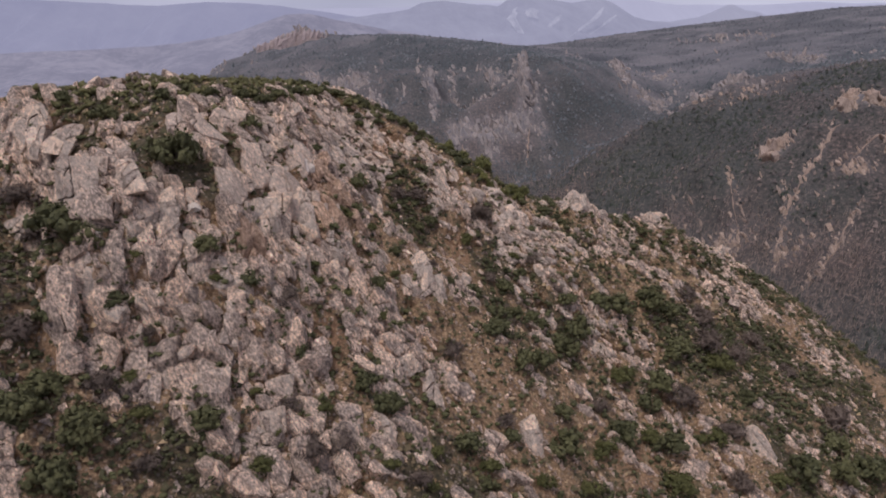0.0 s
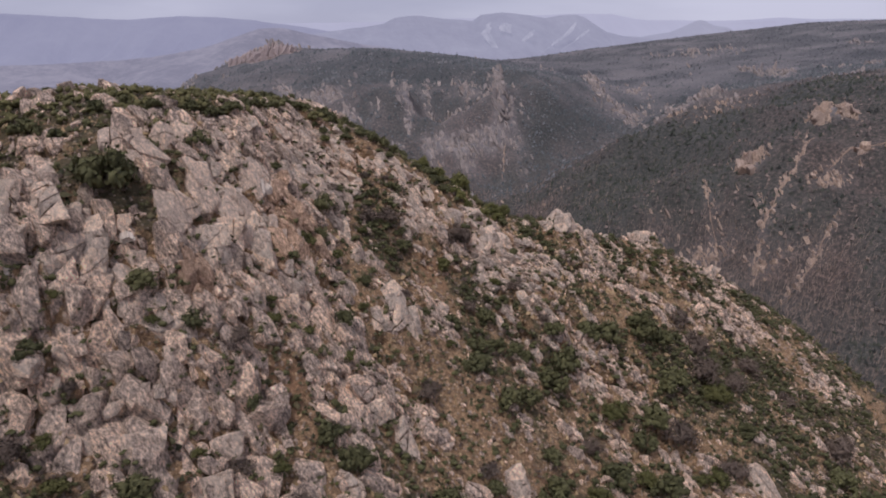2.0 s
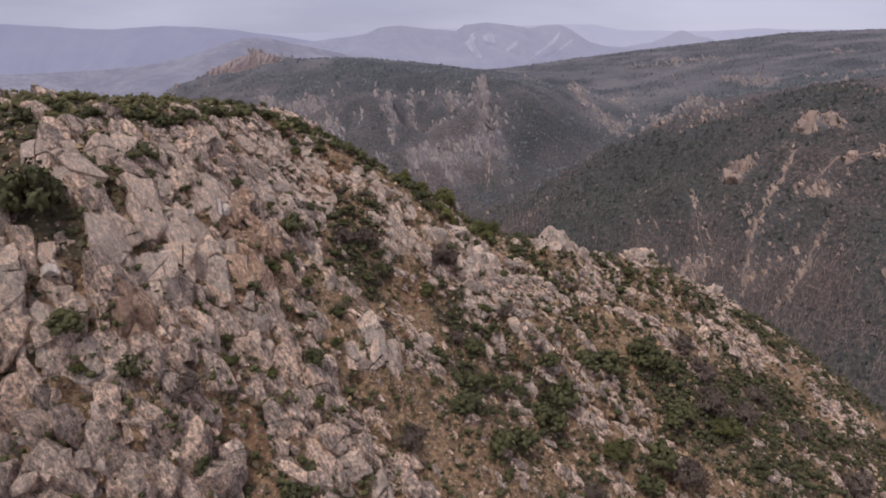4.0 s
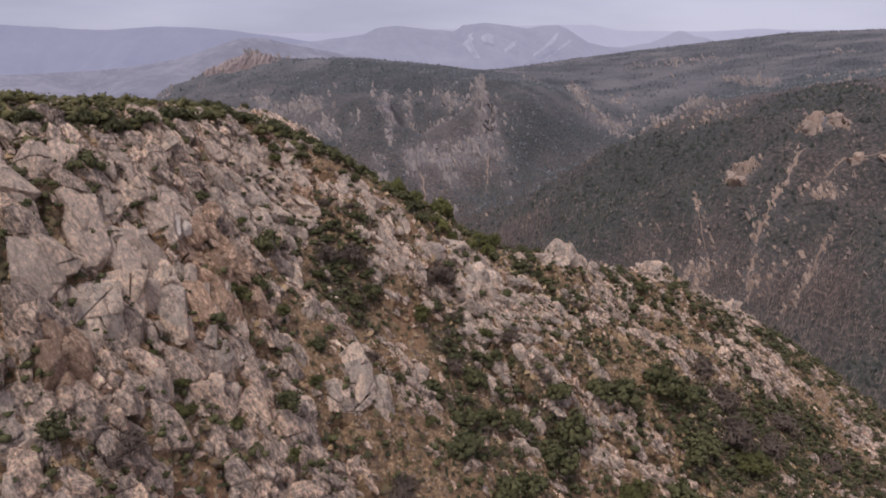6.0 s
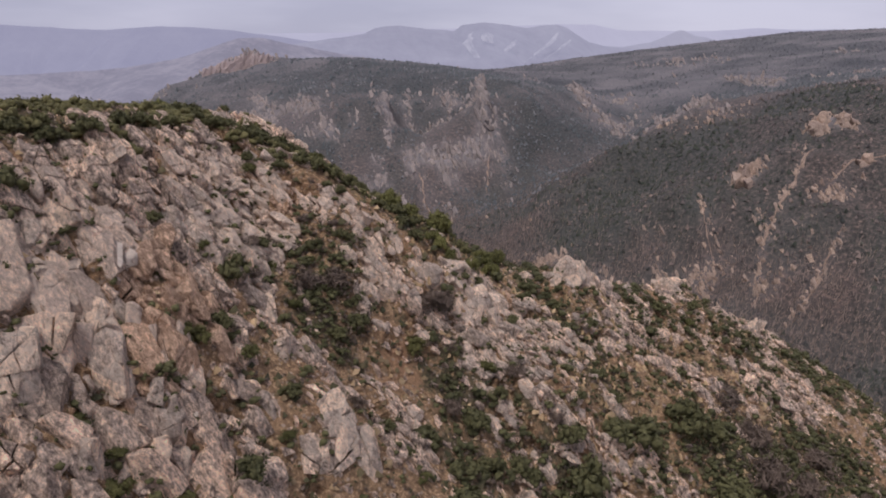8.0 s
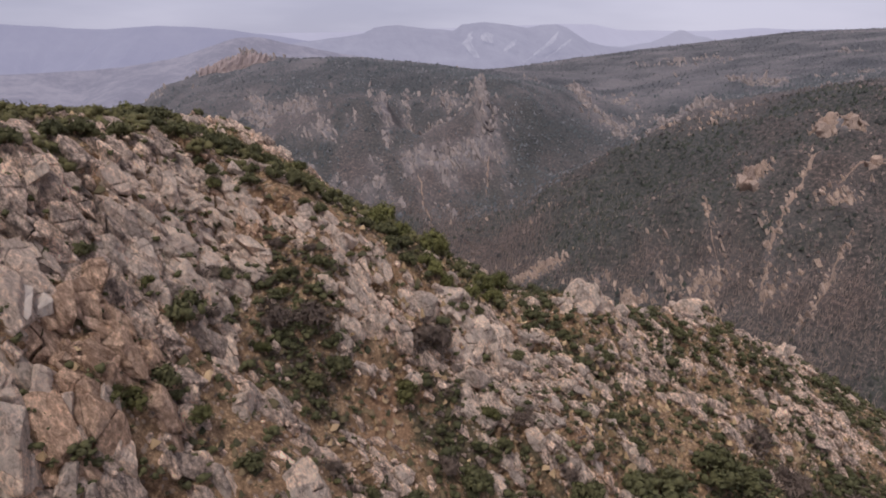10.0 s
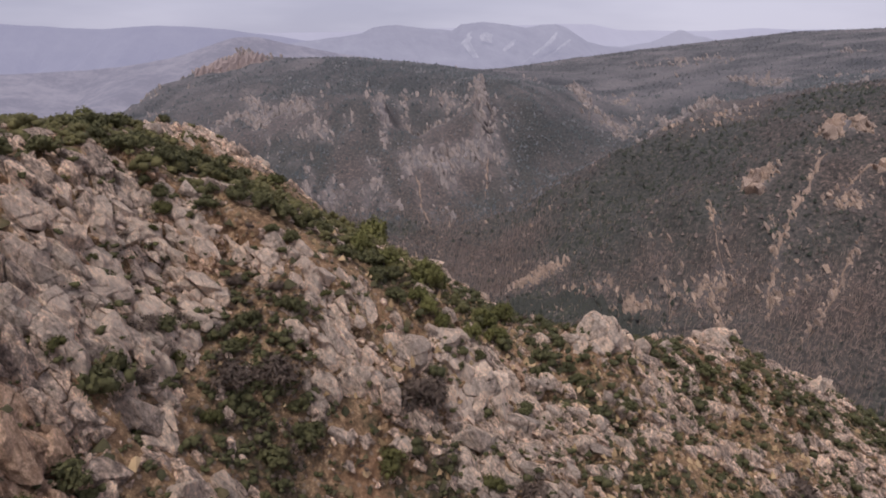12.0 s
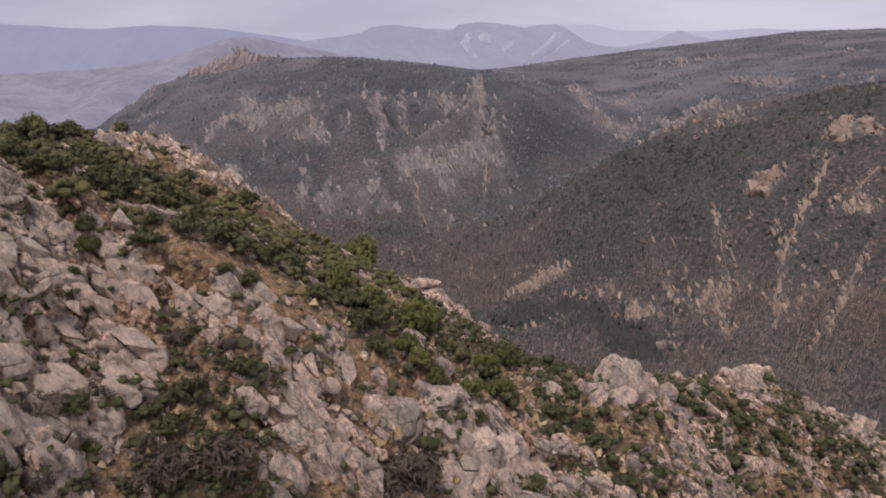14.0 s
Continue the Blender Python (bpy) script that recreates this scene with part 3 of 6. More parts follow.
def blobs(x, y, patches):
    """Sum of soft patches (x, y, half widths, strength)."""
    out = np.zeros(len(x))
    for cx, cy, rx, ry, s in patches:
        out += s * np.exp(-(((x - cx) / rx) ** 2 + ((y - cy) / ry) ** 2))
    return out


def gradient(z, gx, gy):
    g = z.reshape(len(gy), len(gx))
    return np.gradient(g, gx, axis=1).ravel(), np.gradient(g, gy, axis=0).ravel()


def relief(gx, gy):
    """The terrain over a grid: places, normals and the covers of rock, scrub, woods and rust."""
    x, y = (a.ravel() for a in np.meshgrid(gx, gy))
    z = broad_height(x, y)
    steep = np.hypot(*gradient(z, gx, gy))
    near = smooth(330, 230, y) * smooth(-160, -110, x) * smooth(190, 140, x)
    along, across = 0.75 * x - 0.65 * y, 0.65 * x + 0.75 * y
    rock = 0.47 + 0.2 * smooth(0.5, 1.4, steep) + 0.5 * fbm(along * 0.35, across, 6, 4, 3) + 0.22 * fbm(x, y, 16, 2, 4)
    rock += 0.9 * np.exp(-(near_line(x, y, [(a + 1.5, b - 1.5) for a, b, c in SPINE]) / 6.5) ** 2)
    rock += 0.42 * blobs(x, y, CRAGS + MORE_CRAGS) - 0.75 * blobs(x, y, SOFT)
    # soil and brush between the ribs of rock
    rock -= 0.4 * smooth(0.02, 0.3, fbm(along * 0.5, across * 1.2, 11, 2, 93)) * (1 - 0.75 * np.clip(blobs(x, y, SOLID + FIRM), 0, 1))
    rock -= 0.75 * smooth(-0.08, 0.22, fbm(along * 0.5, across * 1.1, 3.8, 3, 91)) * (1 - 0.75 * np.clip(blobs(x, y, SOLID + FIRM), 0, 1))
    far_rock = 0.5 * smooth(0.1, 0.6, fbm(x, y, 90, 5, 31) + 0.5 * (steep - 0.6)) * (0.15 + 0.85 * smooth(600, 680, y)) + blobs(x, y, FAR_CRAGS)
    far_rock += 0.5 * smooth(0.0, 0.4, fbm(x, y * 0.3, 11, 4, 36)) * smooth(600, 660, y) * smooth(880, 760, y) * smooth(130, 60, x)
    far_rock *= smooth(-0.45, 0.2, fbm(x + 0.4 * y, y * 0.6, 16, 4, 35))
    for k, line in enumerate(CHUTES):
        far_rock += 0.15 * np.exp(-(near_line(x, y, line) / 2.5) ** 2)
    for line in FAR_RIBS:
        far_rock += 0.9 * np.exp(-(near_line(x, y, line) / 8.0) ** 2) * smooth(-0.3, 0.2, fbm(x, y, 12, 3, 38))
    rib = np.exp(-(near_line(x, y, RIB) / 4) ** 2)
    far_rock += 1.3 * rib + blobs(x, y, BARE_FACES)
    woods = np.clip(0.5 + 0.85 * fbm(x, y, 38, 4, 71) + 0.6 * blobs(x, y, WOODS) - 0.6 * blobs(x, y, BARE) - 0.5 * np.clip(far_rock, 0, 1), 0.03, 1.4)
    belt = np.exp(-(near_line(x, y, BELT) / 8) ** 2)
    woods, far_rock = woods + 0.6 * belt, far_rock * (1 - belt)
    rock = np.clip(rock, 0, 1) * near + np.clip(far_rock, 0, 1) * (1 - near)
    scrub = np.clip(0.5 + 0.7 * fbm(x, y, 11, 4, 51) - 0.4 * rock, 0, 1) * near + np.clip(woods, 0, 1) * (1 - near)

    # broken ledges of the lower wall
    ledge = np.clip(blobs(x, y, [(-23, 62, 9, 6, 1.0), (-30, 66, 6, 6, 0.6), (-14, 70, 5, 4, 0.5)]), 0, 0.9)
    u = (z + 1.2 * fbm(x, y, 6, 3, 15) - 0.12 * x) / 2.9
    stepped = (np.floor(u) + smooth(0.5, 1.0, u - np.floor(u)) - u) * 2.9
    z = z + near * ledge * stepped
    # the brushy gully beside the cliff
    z = z - 3.0 * near * np.exp(-(near_line(x, y, [(-45, 74), (-42, 68), (-38.5, 60), (-36, 54)]) / 2.6) ** 2)
    # lumps near by, ribs and gullies far off
    z = z + near * (0.7 * fbm(x, y, 9, 5, 11) + 0.9 * rock * fbm(x, y, 4, 3, 12))
    far_amp = (1 - near) * smooth(0.02, 0.5, steep) * smooth(2600, 1200, np.hypot(x, y))
    ribs = 1 - np.abs(fbm(x + 0.25 * y, y * 0.45, 60, 4, 21)) * 2
    z = z + far_amp * (9 * (ribs - 0.6) + 5 * fbm(x, y, 30, 4, 22)) + 7 * rib * (1 - near) + 5 * (1 - near) * blobs(x, y, BARE_FACES[:3])
    sx, sy = gradient(z, gx, gy)
    norm = np.sqrt(sx * sx + sy * sy + 1)
    p = np.stack([x, y, z], 1)
    n = np.stack([-sx / norm, -sy / norm, 1 / norm], 1)
    # leaning blocks and the cracks between them
    pick = np.where(near > 0.05)[0]
    q = p[pick]
    tilt = np.array(Matrix.Rotation(radians(-28), 3, "Y") @ Matrix.Rotation(radians(-12), 3, "X"))
    warp = np.stack([fbm(q[:, 0], q[:, 1], 3, 2, 61), fbm(q[:, 0], q[:, 2], 3, 2, 62), fbm(q[:, 1], q[:, 2], 3, 2, 63)], 1)
    move, seam = np.zeros(len(q)), np.zeros(len(q))
    for size, amount, salt in ((7.5, 1.2, 60), (3.0, 0.95, 70), (1.4, 0.38, 80)):
        f1, f2, num, facet = cells((q + 0.35 * size / 5 * warp) @ tilt / (size * np.array([0.7, 0.75, 1.7])), salt)
        move += amount * ((num - 0.5) * 1.15 + 1.25 * facet - 0.8 * smooth(0.13, 0.02, f2 - f1) - 0.08 * f1)
        seam = np.maximum(seam, (0.75 if size > 2 else 0.35) * smooth(0.17, 0.04, f2 - f1))
    hard = smooth(0.36, 0.68, rock[pick]) * near[pick]
    rock[pick] -= (0.72 - 0.4 * smooth(1.0, 2.0, steep[pick])) * seam * near[pick]
    p[pick] += n[pick] * (move * (0.1 + 0.5 * hard))[:, None]
    pick = np.where((near < 0.5) & (y > 200) & (y < 1250) & (np.abs(x) < 600))[0]
    f1, f2, num, facet = cells(p[pick] / np.array([13, 13, 24]), 95)
    p[pick] += n[pick] * ((num - 0.5 + facet) * 7 * rock[pick])[:, None]
    # "pale" is the share of painted haze, growing with distance
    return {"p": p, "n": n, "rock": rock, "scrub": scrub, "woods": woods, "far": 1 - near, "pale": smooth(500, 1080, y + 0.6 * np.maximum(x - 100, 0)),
            "rust": np.clip(blobs(x, y, RUST), 0, 1), "x": x, "y": y}


HILL, LAND = relief(HILL_X, HILL_Y), relief(LAND_X, LAND_Y)
# the wide land dips under the finely broken mountain, whose rim reaches down to it
inside = (LAND["x"] > HILL_X[0]) & (LAND["x"] < HILL_X[-1]) & (LAND["y"] > HILL_Y[0]) & (LAND["y"] < HILL_Y[-1])
LAND["p"][inside, 2] -= 5.0
rim = (HILL["x"] == HILL_X[0]) | (HILL["x"] == HILL_X[-1]) | (HILL["y"] == HILL_Y[0]) | (HILL["y"] == HILL_Y[-1])
HILL["p"][rim, 2] -= 4.0


def mesh_from(name, verts, faces, mats, smooth_shade=False, slots=None):
    """A mesh from arrays of places and of triangles or quads."""
    me = bpy.data.meshes.new(name)
    k = faces.shape[1]
    me.vertices.add(len(verts))
    me.vertices.foreach_set("co", np.ascontiguousarray(verts, dtype=np.float32).ravel())
    me.loops.add(faces.size)
    me.loops.foreach_set("vertex_index", np.ascontiguousarray(faces, dtype=np.int32).ravel())
    me.polygons.add(len(faces))
    me.polygons.foreach_set("loop_start", np.arange(0, faces.size, k, dtype=np.int32))
    me.polygons.foreach_set("use_smooth", np.full(len(faces), smooth_shade))
    if slots is not None:
        me.polygons.foreach_set("material_index", slots.astype(np.int32))
    for m in mats:
        me.materials.append(m)
    me.update()
    me.validate()
    return me


def grid_faces(nx, ny, base):
    ids = np.arange(nx * ny).reshape(ny, nx) + base
    return np.stack([ids[:-1, :-1], ids[:-1, 1:], ids[1:, 1:], ids[1:, :-1]], -1).reshape(-1, 4)


ground_mesh = mesh_from("ground", np.concatenate([HILL["p"], LAND["p"]]), np.concatenate([grid_faces(len(HILL_X), len(HILL_Y), 0), grid_faces(len(LAND_X), len(LAND_Y), len(HILL["x"]))]), [GROUND])
smooth_far = np.zeros(len(ground_mesh.polygons), dtype=bool)
smooth_far[(len(HILL_X) - 1) * (len(HILL_Y) - 1):] = True
ground_mesh.polygons.foreach_set("use_smooth", smooth_far)
for key, cover in (("rock_cover", "rock"), ("scrub_cover", "scrub"), ("distance_scrub", "far"), ("scrub_haze", "pale"), ("rust_cover", "rust")):
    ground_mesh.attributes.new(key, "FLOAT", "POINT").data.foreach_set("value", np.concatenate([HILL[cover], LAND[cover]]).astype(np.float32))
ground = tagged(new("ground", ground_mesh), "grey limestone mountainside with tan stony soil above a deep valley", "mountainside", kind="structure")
X, Y, P, N, rock, scrub = (HILL[k] for k in ("x", "y", "p", "n", "rock", "scrub"))


def vertex_at(x, y):
    """The number of the mountain's vertex nearest to a place of the plan."""
    i = int(np.clip(round((x - HILL_X[0]) / GRAIN), 1, len(HILL_X) - 2))
    j = int(np.clip(round((y - HILL_Y[0]) / GRAIN), 1, len(HILL_Y) - 2))
    return j * len(HILL_X) + i


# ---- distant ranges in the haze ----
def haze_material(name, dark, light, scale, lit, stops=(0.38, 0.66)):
    """Far land whose haze is painted: emission stands for light scattered by the air."""
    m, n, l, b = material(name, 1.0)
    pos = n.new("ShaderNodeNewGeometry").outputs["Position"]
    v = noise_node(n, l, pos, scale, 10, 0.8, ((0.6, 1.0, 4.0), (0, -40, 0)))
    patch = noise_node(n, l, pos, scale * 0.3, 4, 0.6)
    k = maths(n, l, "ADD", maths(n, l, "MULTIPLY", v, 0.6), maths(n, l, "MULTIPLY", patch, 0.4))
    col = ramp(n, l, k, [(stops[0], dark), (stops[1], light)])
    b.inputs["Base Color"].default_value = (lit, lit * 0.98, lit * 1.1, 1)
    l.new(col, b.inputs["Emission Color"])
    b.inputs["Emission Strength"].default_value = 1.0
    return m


def distant_range(name, label, profile, depth, foot, mat, rough, salt):
    """A far range: a crest line of (x, y, z) points from which ridged spurs run down towards the valley."""
    pts = np.array(profile, float)
    along = np.concatenate([[0], np.cumsum(np.hypot(*np.diff(pts[:, :2], axis=0).T))])
    s = np.linspace(0, along[-1], 320)
    crest = np.stack([np.interp(s, along, pts[:, k]) for k in range(3)], 1)
    crest[:, 2] += fbm(s, s * 0, 160, 5, salt) * rough
    rows = []
    for k in range(27):
        f = k / 26
        r = crest.copy()
        spur = 0.7 - 2.2 * np.abs(fbm(s - 170 * f, s * 0 + 120 * f, 210, 4, salt + 5))
        r[:, 1] -= depth * f + depth * 0.3 * f * spur
        r[:, 2] = crest[:, 2] + (foot - crest[:, 2]) * f ** 0.85 + rough * 7 * spur * f * (1 - f)
        rows.append(r)
    back = crest.copy()
    back[:, 1] += depth * 0.8
    back[:, 2] = foot
    rows.insert(0, back)
    v = np.concatenate(rows)
    g = np.arange(len(v)).reshape(len(rows), 320)
    f = np.stack([g[:-1, :-1], g[1:, :-1], g[1:, 1:], g[:-1, 1:]], -1).reshape(-1, 4)
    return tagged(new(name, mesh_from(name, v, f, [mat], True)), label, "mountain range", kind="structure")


FARTHEST = [(-3300, 3700, 262), (-2700, 4000, 256), (-2166, 4200, 244), (-1988, 4200, 230), (-1628, 4200, 216), (-1350, 4200, 235), (-1167, 4200, 230), (-951, 4200, 216), (-766, 4200, 193), (-560, 4200, 165), (-300, 4200, 130)]
BEYOND = [(-1100, 4600, 195), (-805, 4600, 210), (-495, 4600, 211), (-216, 4600, 219), (300, 4600, 240), (800, 4600, 262), (1007, 4600, 268), (1241, 4600, 269), (1389, 4600, 239), (1462, 4600, 232), (1719, 4600, 233), (1941, 4600, 231),
          (2163, 4600, 239), (2348, 4600, 250), (2537, 4600, 243), (3000, 4500, 240), (3600, 4300, 230)]
CONE = [(700, 3200, 128), (850, 3180, 132), (977, 3150, 127), (1100, 3150, 146), (1173, 3150, 175), (1222, 3150, 196), (1247, 3150, 196), (1299, 3150, 175), (1350, 3150, 168), (1430, 3150, 140), (1626, 3100, 114)]
SCARP = [(-527, 2717, 118), (-409, 2738, 132), (-292, 2750, 149), (-126, 2750, 169), (-84, 2750, 191), (-1, 2750, 201), (123, 2750, 190), (207, 2750, 184), (239, 2750, 206), (323, 2750, 213), (418, 2750, 207), (482, 2750, 195),
         (534, 2750, 204), (598, 2750, 208), (631, 2750, 198), (720, 2750, 144), (808, 2740, 124), (1093, 2700, 90)]
LEFT_HILLS = [(-1159, 1696, 50), (-1033, 1779, 53), (-936, 1834, 57), (-873, 1866, 59), (-784, 1907, 61), (-700, 1941, 68), (-583, 1981, 93), (-501, 2004, 118), (-430, 2022, 139), (-373, 2033, 142), (-272, 2050, 125), (-122, 2066, 103), (2, 2070, 81)]
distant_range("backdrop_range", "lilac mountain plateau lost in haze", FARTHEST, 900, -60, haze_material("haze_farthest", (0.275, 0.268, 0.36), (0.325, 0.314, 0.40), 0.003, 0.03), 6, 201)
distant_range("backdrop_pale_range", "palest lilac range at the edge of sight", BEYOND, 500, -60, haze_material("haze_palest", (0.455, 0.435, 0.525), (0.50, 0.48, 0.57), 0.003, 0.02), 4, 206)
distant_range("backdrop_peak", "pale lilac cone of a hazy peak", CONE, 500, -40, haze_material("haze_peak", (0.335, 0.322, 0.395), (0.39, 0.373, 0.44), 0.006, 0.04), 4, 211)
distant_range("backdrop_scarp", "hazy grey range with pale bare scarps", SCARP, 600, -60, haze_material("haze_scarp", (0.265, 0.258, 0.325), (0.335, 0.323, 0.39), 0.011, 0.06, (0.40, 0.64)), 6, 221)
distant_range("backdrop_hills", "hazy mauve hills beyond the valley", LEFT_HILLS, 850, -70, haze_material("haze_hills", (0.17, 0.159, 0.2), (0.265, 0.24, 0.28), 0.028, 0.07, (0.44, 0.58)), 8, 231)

# pale bare scarps on the flank of the hazy range (crest to foot)
SCARPS = [[(255, 2600, 172), (238, 2560, 138), (268, 2520, 90), (280, 2500, 62)], [(408, 2570, 150), (380, 2540, 122), (345, 2515, 90), (318, 2500, 66)], [(560, 2580, 175), (530, 2550, 142), (480, 2520, 104), (425, 2490, 72)],
          [(300, 2590, 168), (330, 2570, 138)], [(600, 2560, 150), (560, 2530, 118), (500, 2500, 84)]]
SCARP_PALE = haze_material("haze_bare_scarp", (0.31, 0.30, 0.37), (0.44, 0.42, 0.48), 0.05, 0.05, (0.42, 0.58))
for k, line in enumerate(SCARPS):
    pts = np.array(line, float)
    f = np.linspace(0, len(pts) - 1, 26)
    mid = np.stack([np.interp(f, np.arange(len(pts)), pts[:, j]) for j in range(3)], 1)
    wide = (6 + 24 * value_noise(f * 2.5, f * 0, 240 + k)) * np.sin(np.pi * (0.08 + 0.84 * f / f[-1]))
    rows = [mid + np.stack([wide * a, -wide * 0.4 * (1 - abs(a)) - 14, wide * a * 0.5], 1) for a in (-1, -0.3, 0.4, 1)]
    v = np.stack(rows, 1).reshape(-1, 3)
    g = np.arange(len(v)).reshape(-1, 4)
    face = np.stack([g[:-1, :-1], g[:-1, 1:], g[1:, 1:], g[1:, :-1]], -1).reshape(-1, 4)
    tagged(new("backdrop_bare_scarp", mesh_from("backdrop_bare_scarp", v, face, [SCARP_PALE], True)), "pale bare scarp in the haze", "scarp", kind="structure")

# ---- rocks ----
rng = np.random.default_rng(5)
ico = bmesh.new()
bmesh.ops.create_icosphere(ico, subdivisions=1, radius=1)
BALL_V = np.array([v.co[:] for v in ico.verts])
BALL_F = np.array([[v.index for v in f.verts] for f in ico.faces])
ico.free()


def unit(v):
    return v / np.linalg.norm(v, axis=-1, keepdims=True)


def polyhedron(planes, off, worn=0.0):
    """The stone that joint planes (unit normals, distances) leave standing: flat faces, edges worn by a narrow bevel."""
    planes, off = np.concatenate([planes, np.eye(3), -np.eye(3)]), np.concatenate([off, np.full(6, 1.6)])
    trio = np.array(list(itertools.combinations(range(len(planes)), 3)))
    a, b = planes[trio], off[trio]
    ok = np.abs(np.linalg.det(a)) > 1e-3
    pts = np.linalg.solve(a[ok], b[ok][..., None])[..., 0]
    pts = pts[np.all(pts @ planes.T <= off + 1e-6, axis=1)]
    pts = np.unique(np.round(pts, 4), axis=0)
    bm = bmesh.new()
    for p in pts:
        bm.verts.new(p)
    bmesh.ops.remove_doubles(bm, verts=bm.verts, dist=0.012)
    bmesh.ops.convex_hull(bm, input=bm.verts)
    loose = [v for v in bm.verts if not v.link_faces]
    bmesh.ops.delete(bm, geom=loose, context="VERTS")
    bmesh.ops.dissolve_limit(bm, angle_limit=0.02, verts=bm.verts, edges=bm.edges)
    if worn:
        bmesh.ops.bevel(bm, geom=list(bm.edges), offset=worn, segments=1, affect="EDGES", clamp_overlap=True)
    bmesh.ops.triangulate(bm, faces=bm.faces)
    bm.verts.index_update()
    v, f = np.array([v.co[:] for v in bm.verts]), np.array([[v.index for v in f.verts] for f in bm.faces])
    bm.free()
    return v, f


def joint_block(worn=0.0, cuts=5, crooked=0.3):
    """An angular block: three pairs of joints, with broken corners."""
    planes = unit(np.concatenate([np.eye(3), -np.eye(3)]) + rng.normal(size=(6, 3)) * crooked)
    more = unit(rng.choice([-1.0, 1.0], (cuts, 3)) * rng.uniform(0.25, 1.0, (cuts, 3)))
    return polyhedron(np.concatenate([planes, more]), np.concatenate([rng.uniform(0.62, 0.98, 6), rng.uniform(0.66, 0.98, cuts)]), worn)


def crag_shape(levels):
    """A large outcrop that joints have split into many blocks, each a little shifted, with open cracks between them."""
    side = [unit(row + rng.normal(size=3) * 0.12) for row in np.concatenate([np.eye(3), -np.eye(3)])]
    cut = [unit(rng.choice([-1.0, 1.0], 3) * rng.uniform(0.2, 1.0, 3)) for _ in range(9)]
    pieces = [(side + cut, list(rng.uniform(0.85, 1.0, 6)) + list(rng.uniform(0.72, 1.0, 9)), np.zeros(3), np.ones(3))]
    for step in range(levels):
        out = []
        for normals, offs, mid, half in pieces:
            axis_k = int(np.argmax(half * rng.uniform(0.7, 1.3, 3)))
            d = np.zeros(3)
            d[axis_k] = 1
            d = unit(d + rng.normal(size=3) * 0.36)
            at = mid[axis_k] + half[axis_k] * rng.uniform(-0.3, 0.3)
            here = mid.copy()
            here[axis_k] = at
            o = float(d @ here)
            for sign in (1, -1):
                m2, h2 = mid.copy(), half.copy()
                end = mid[axis_k] - sign * half[axis_k]
                m2[axis_k], h2[axis_k] = (at + end) / 2, abs(at - end) / 2
                out.append((normals + [d * sign], offs + [o * sign], m2, h2))
        pieces = out
    vs, fs, base = [], [], 0
    for normals, offs, mid, half in pieces:
        crack = 0.004 + 0.022 * rng.random() ** 3
        planes, off = np.array(normals), np.array(offs) - crack
        try:
            v, f = polyhedron(planes, off, 0.09)
        except (ValueError, IndexError, np.linalg.LinAlgError):
            continue
        if len(f) < 8:
            continue
        vs.append(v + unit(mid + 1e-3) * rng.normal() * 0.045 + rng.normal(size=3) * 0.015)
        fs.append(f + base)
        base += len(v)
    return np.concatenate(vs), np.concatenate(fs)


def pile_shape(number):
    """A weathered crag: rounded blocks heaped over one another."""
    vs, fs, base = [], [], 0
    for k in range(number):
        v, f = joint_block(0.12, 6)
        at = unit(rng.normal(size=3)) * rng.uniform(0.2, 0.75)
        vs.append(v * rng.uniform(0.25, 0.5, 3) * (1.0, 1.0, 1.35) + at)
        fs.append(f + base)
        base += len(v)
    return np.concatenate(vs), np.concatenate(fs)


def basis(n, jitter, lean):
    """For each normal three axes, of which the long one runs down the slope along the rock's joints."""
    down = np.stack([lean, np.full(len(n), -0.1), np.full(len(n), -0.9)], 1) + rng.normal(size=n.shape) * jitter
    a = unit(down - n * np.sum(down * n, 1, keepdims=True) * 0.75)
    b = unit(np.cross(n, a))
    c = np.cross(a, b)
    return np.stack([b, a, c], 2)


STONES = [joint_block(0.0, 3) for _ in range(24)]
PEBBLES = [joint_block(0.0, 0, 0.35) for _ in range(24)]
BLOCKS = [joint_block(0.2, 7) for _ in range(20)]
WALL_BLOCKS = [joint_block(0.24, 6, 0.2) for _ in range(16)]
CRAG_SHAPES = [crag_shape(6) for _ in range(8)]
MIDDLE_CRAGS = [crag_shape(4) for _ in range(8)]
SMALL_CRAGS = [crag_shape(3) for _ in range(10)]
PILES = [pile_shape(26) for _ in range(4)]


def chosen(weight, number):
    w = weight / weight.sum()
    return rng.choice(len(w), number, replace=False, p=w)


def spaced(spots, sizes, apart):
    """Of the given places those whose stones don't crowd one another, the largest first."""
    order = np.argsort(-sizes)
    boxes, keep = collections.defaultdict(list), []
    for k in order:
        p, s = P[spots[k]], sizes[k]
        c = np.floor(p / 2.0).astype(int)
        crowd = False
        for near in itertools.product((-1, 0, 1), repeat=3):
            for q, t in boxes.get((c[0] + near[0], c[1] + near[1], c[2] + near[2]), ()):
                if (p[0] - q[0]) ** 2 + (p[1] - q[1]) ** 2 + (p[2] - q[2]) ** 2 < (apart * (s + t)) ** 2:
                    crowd = True
                    break
            if crowd:
                break
        if not crowd:
            boxes[tuple(c)].append((p, s))
            keep.append(k)
    return np.array(keep)


dense = (X > -53) & (X < 81) & (Y > 46) & (Y < 173)
nz = np.maximum(N[:, 2], 0.25)
stony = (1 - 0.4 * HILL["rust"]) * dense * (0.22 + smooth(0.25, 0.75, rock)) / nz * (1 - 0.9 * smooth(0.65, 1.1, blobs(X, Y, THICKETS)))
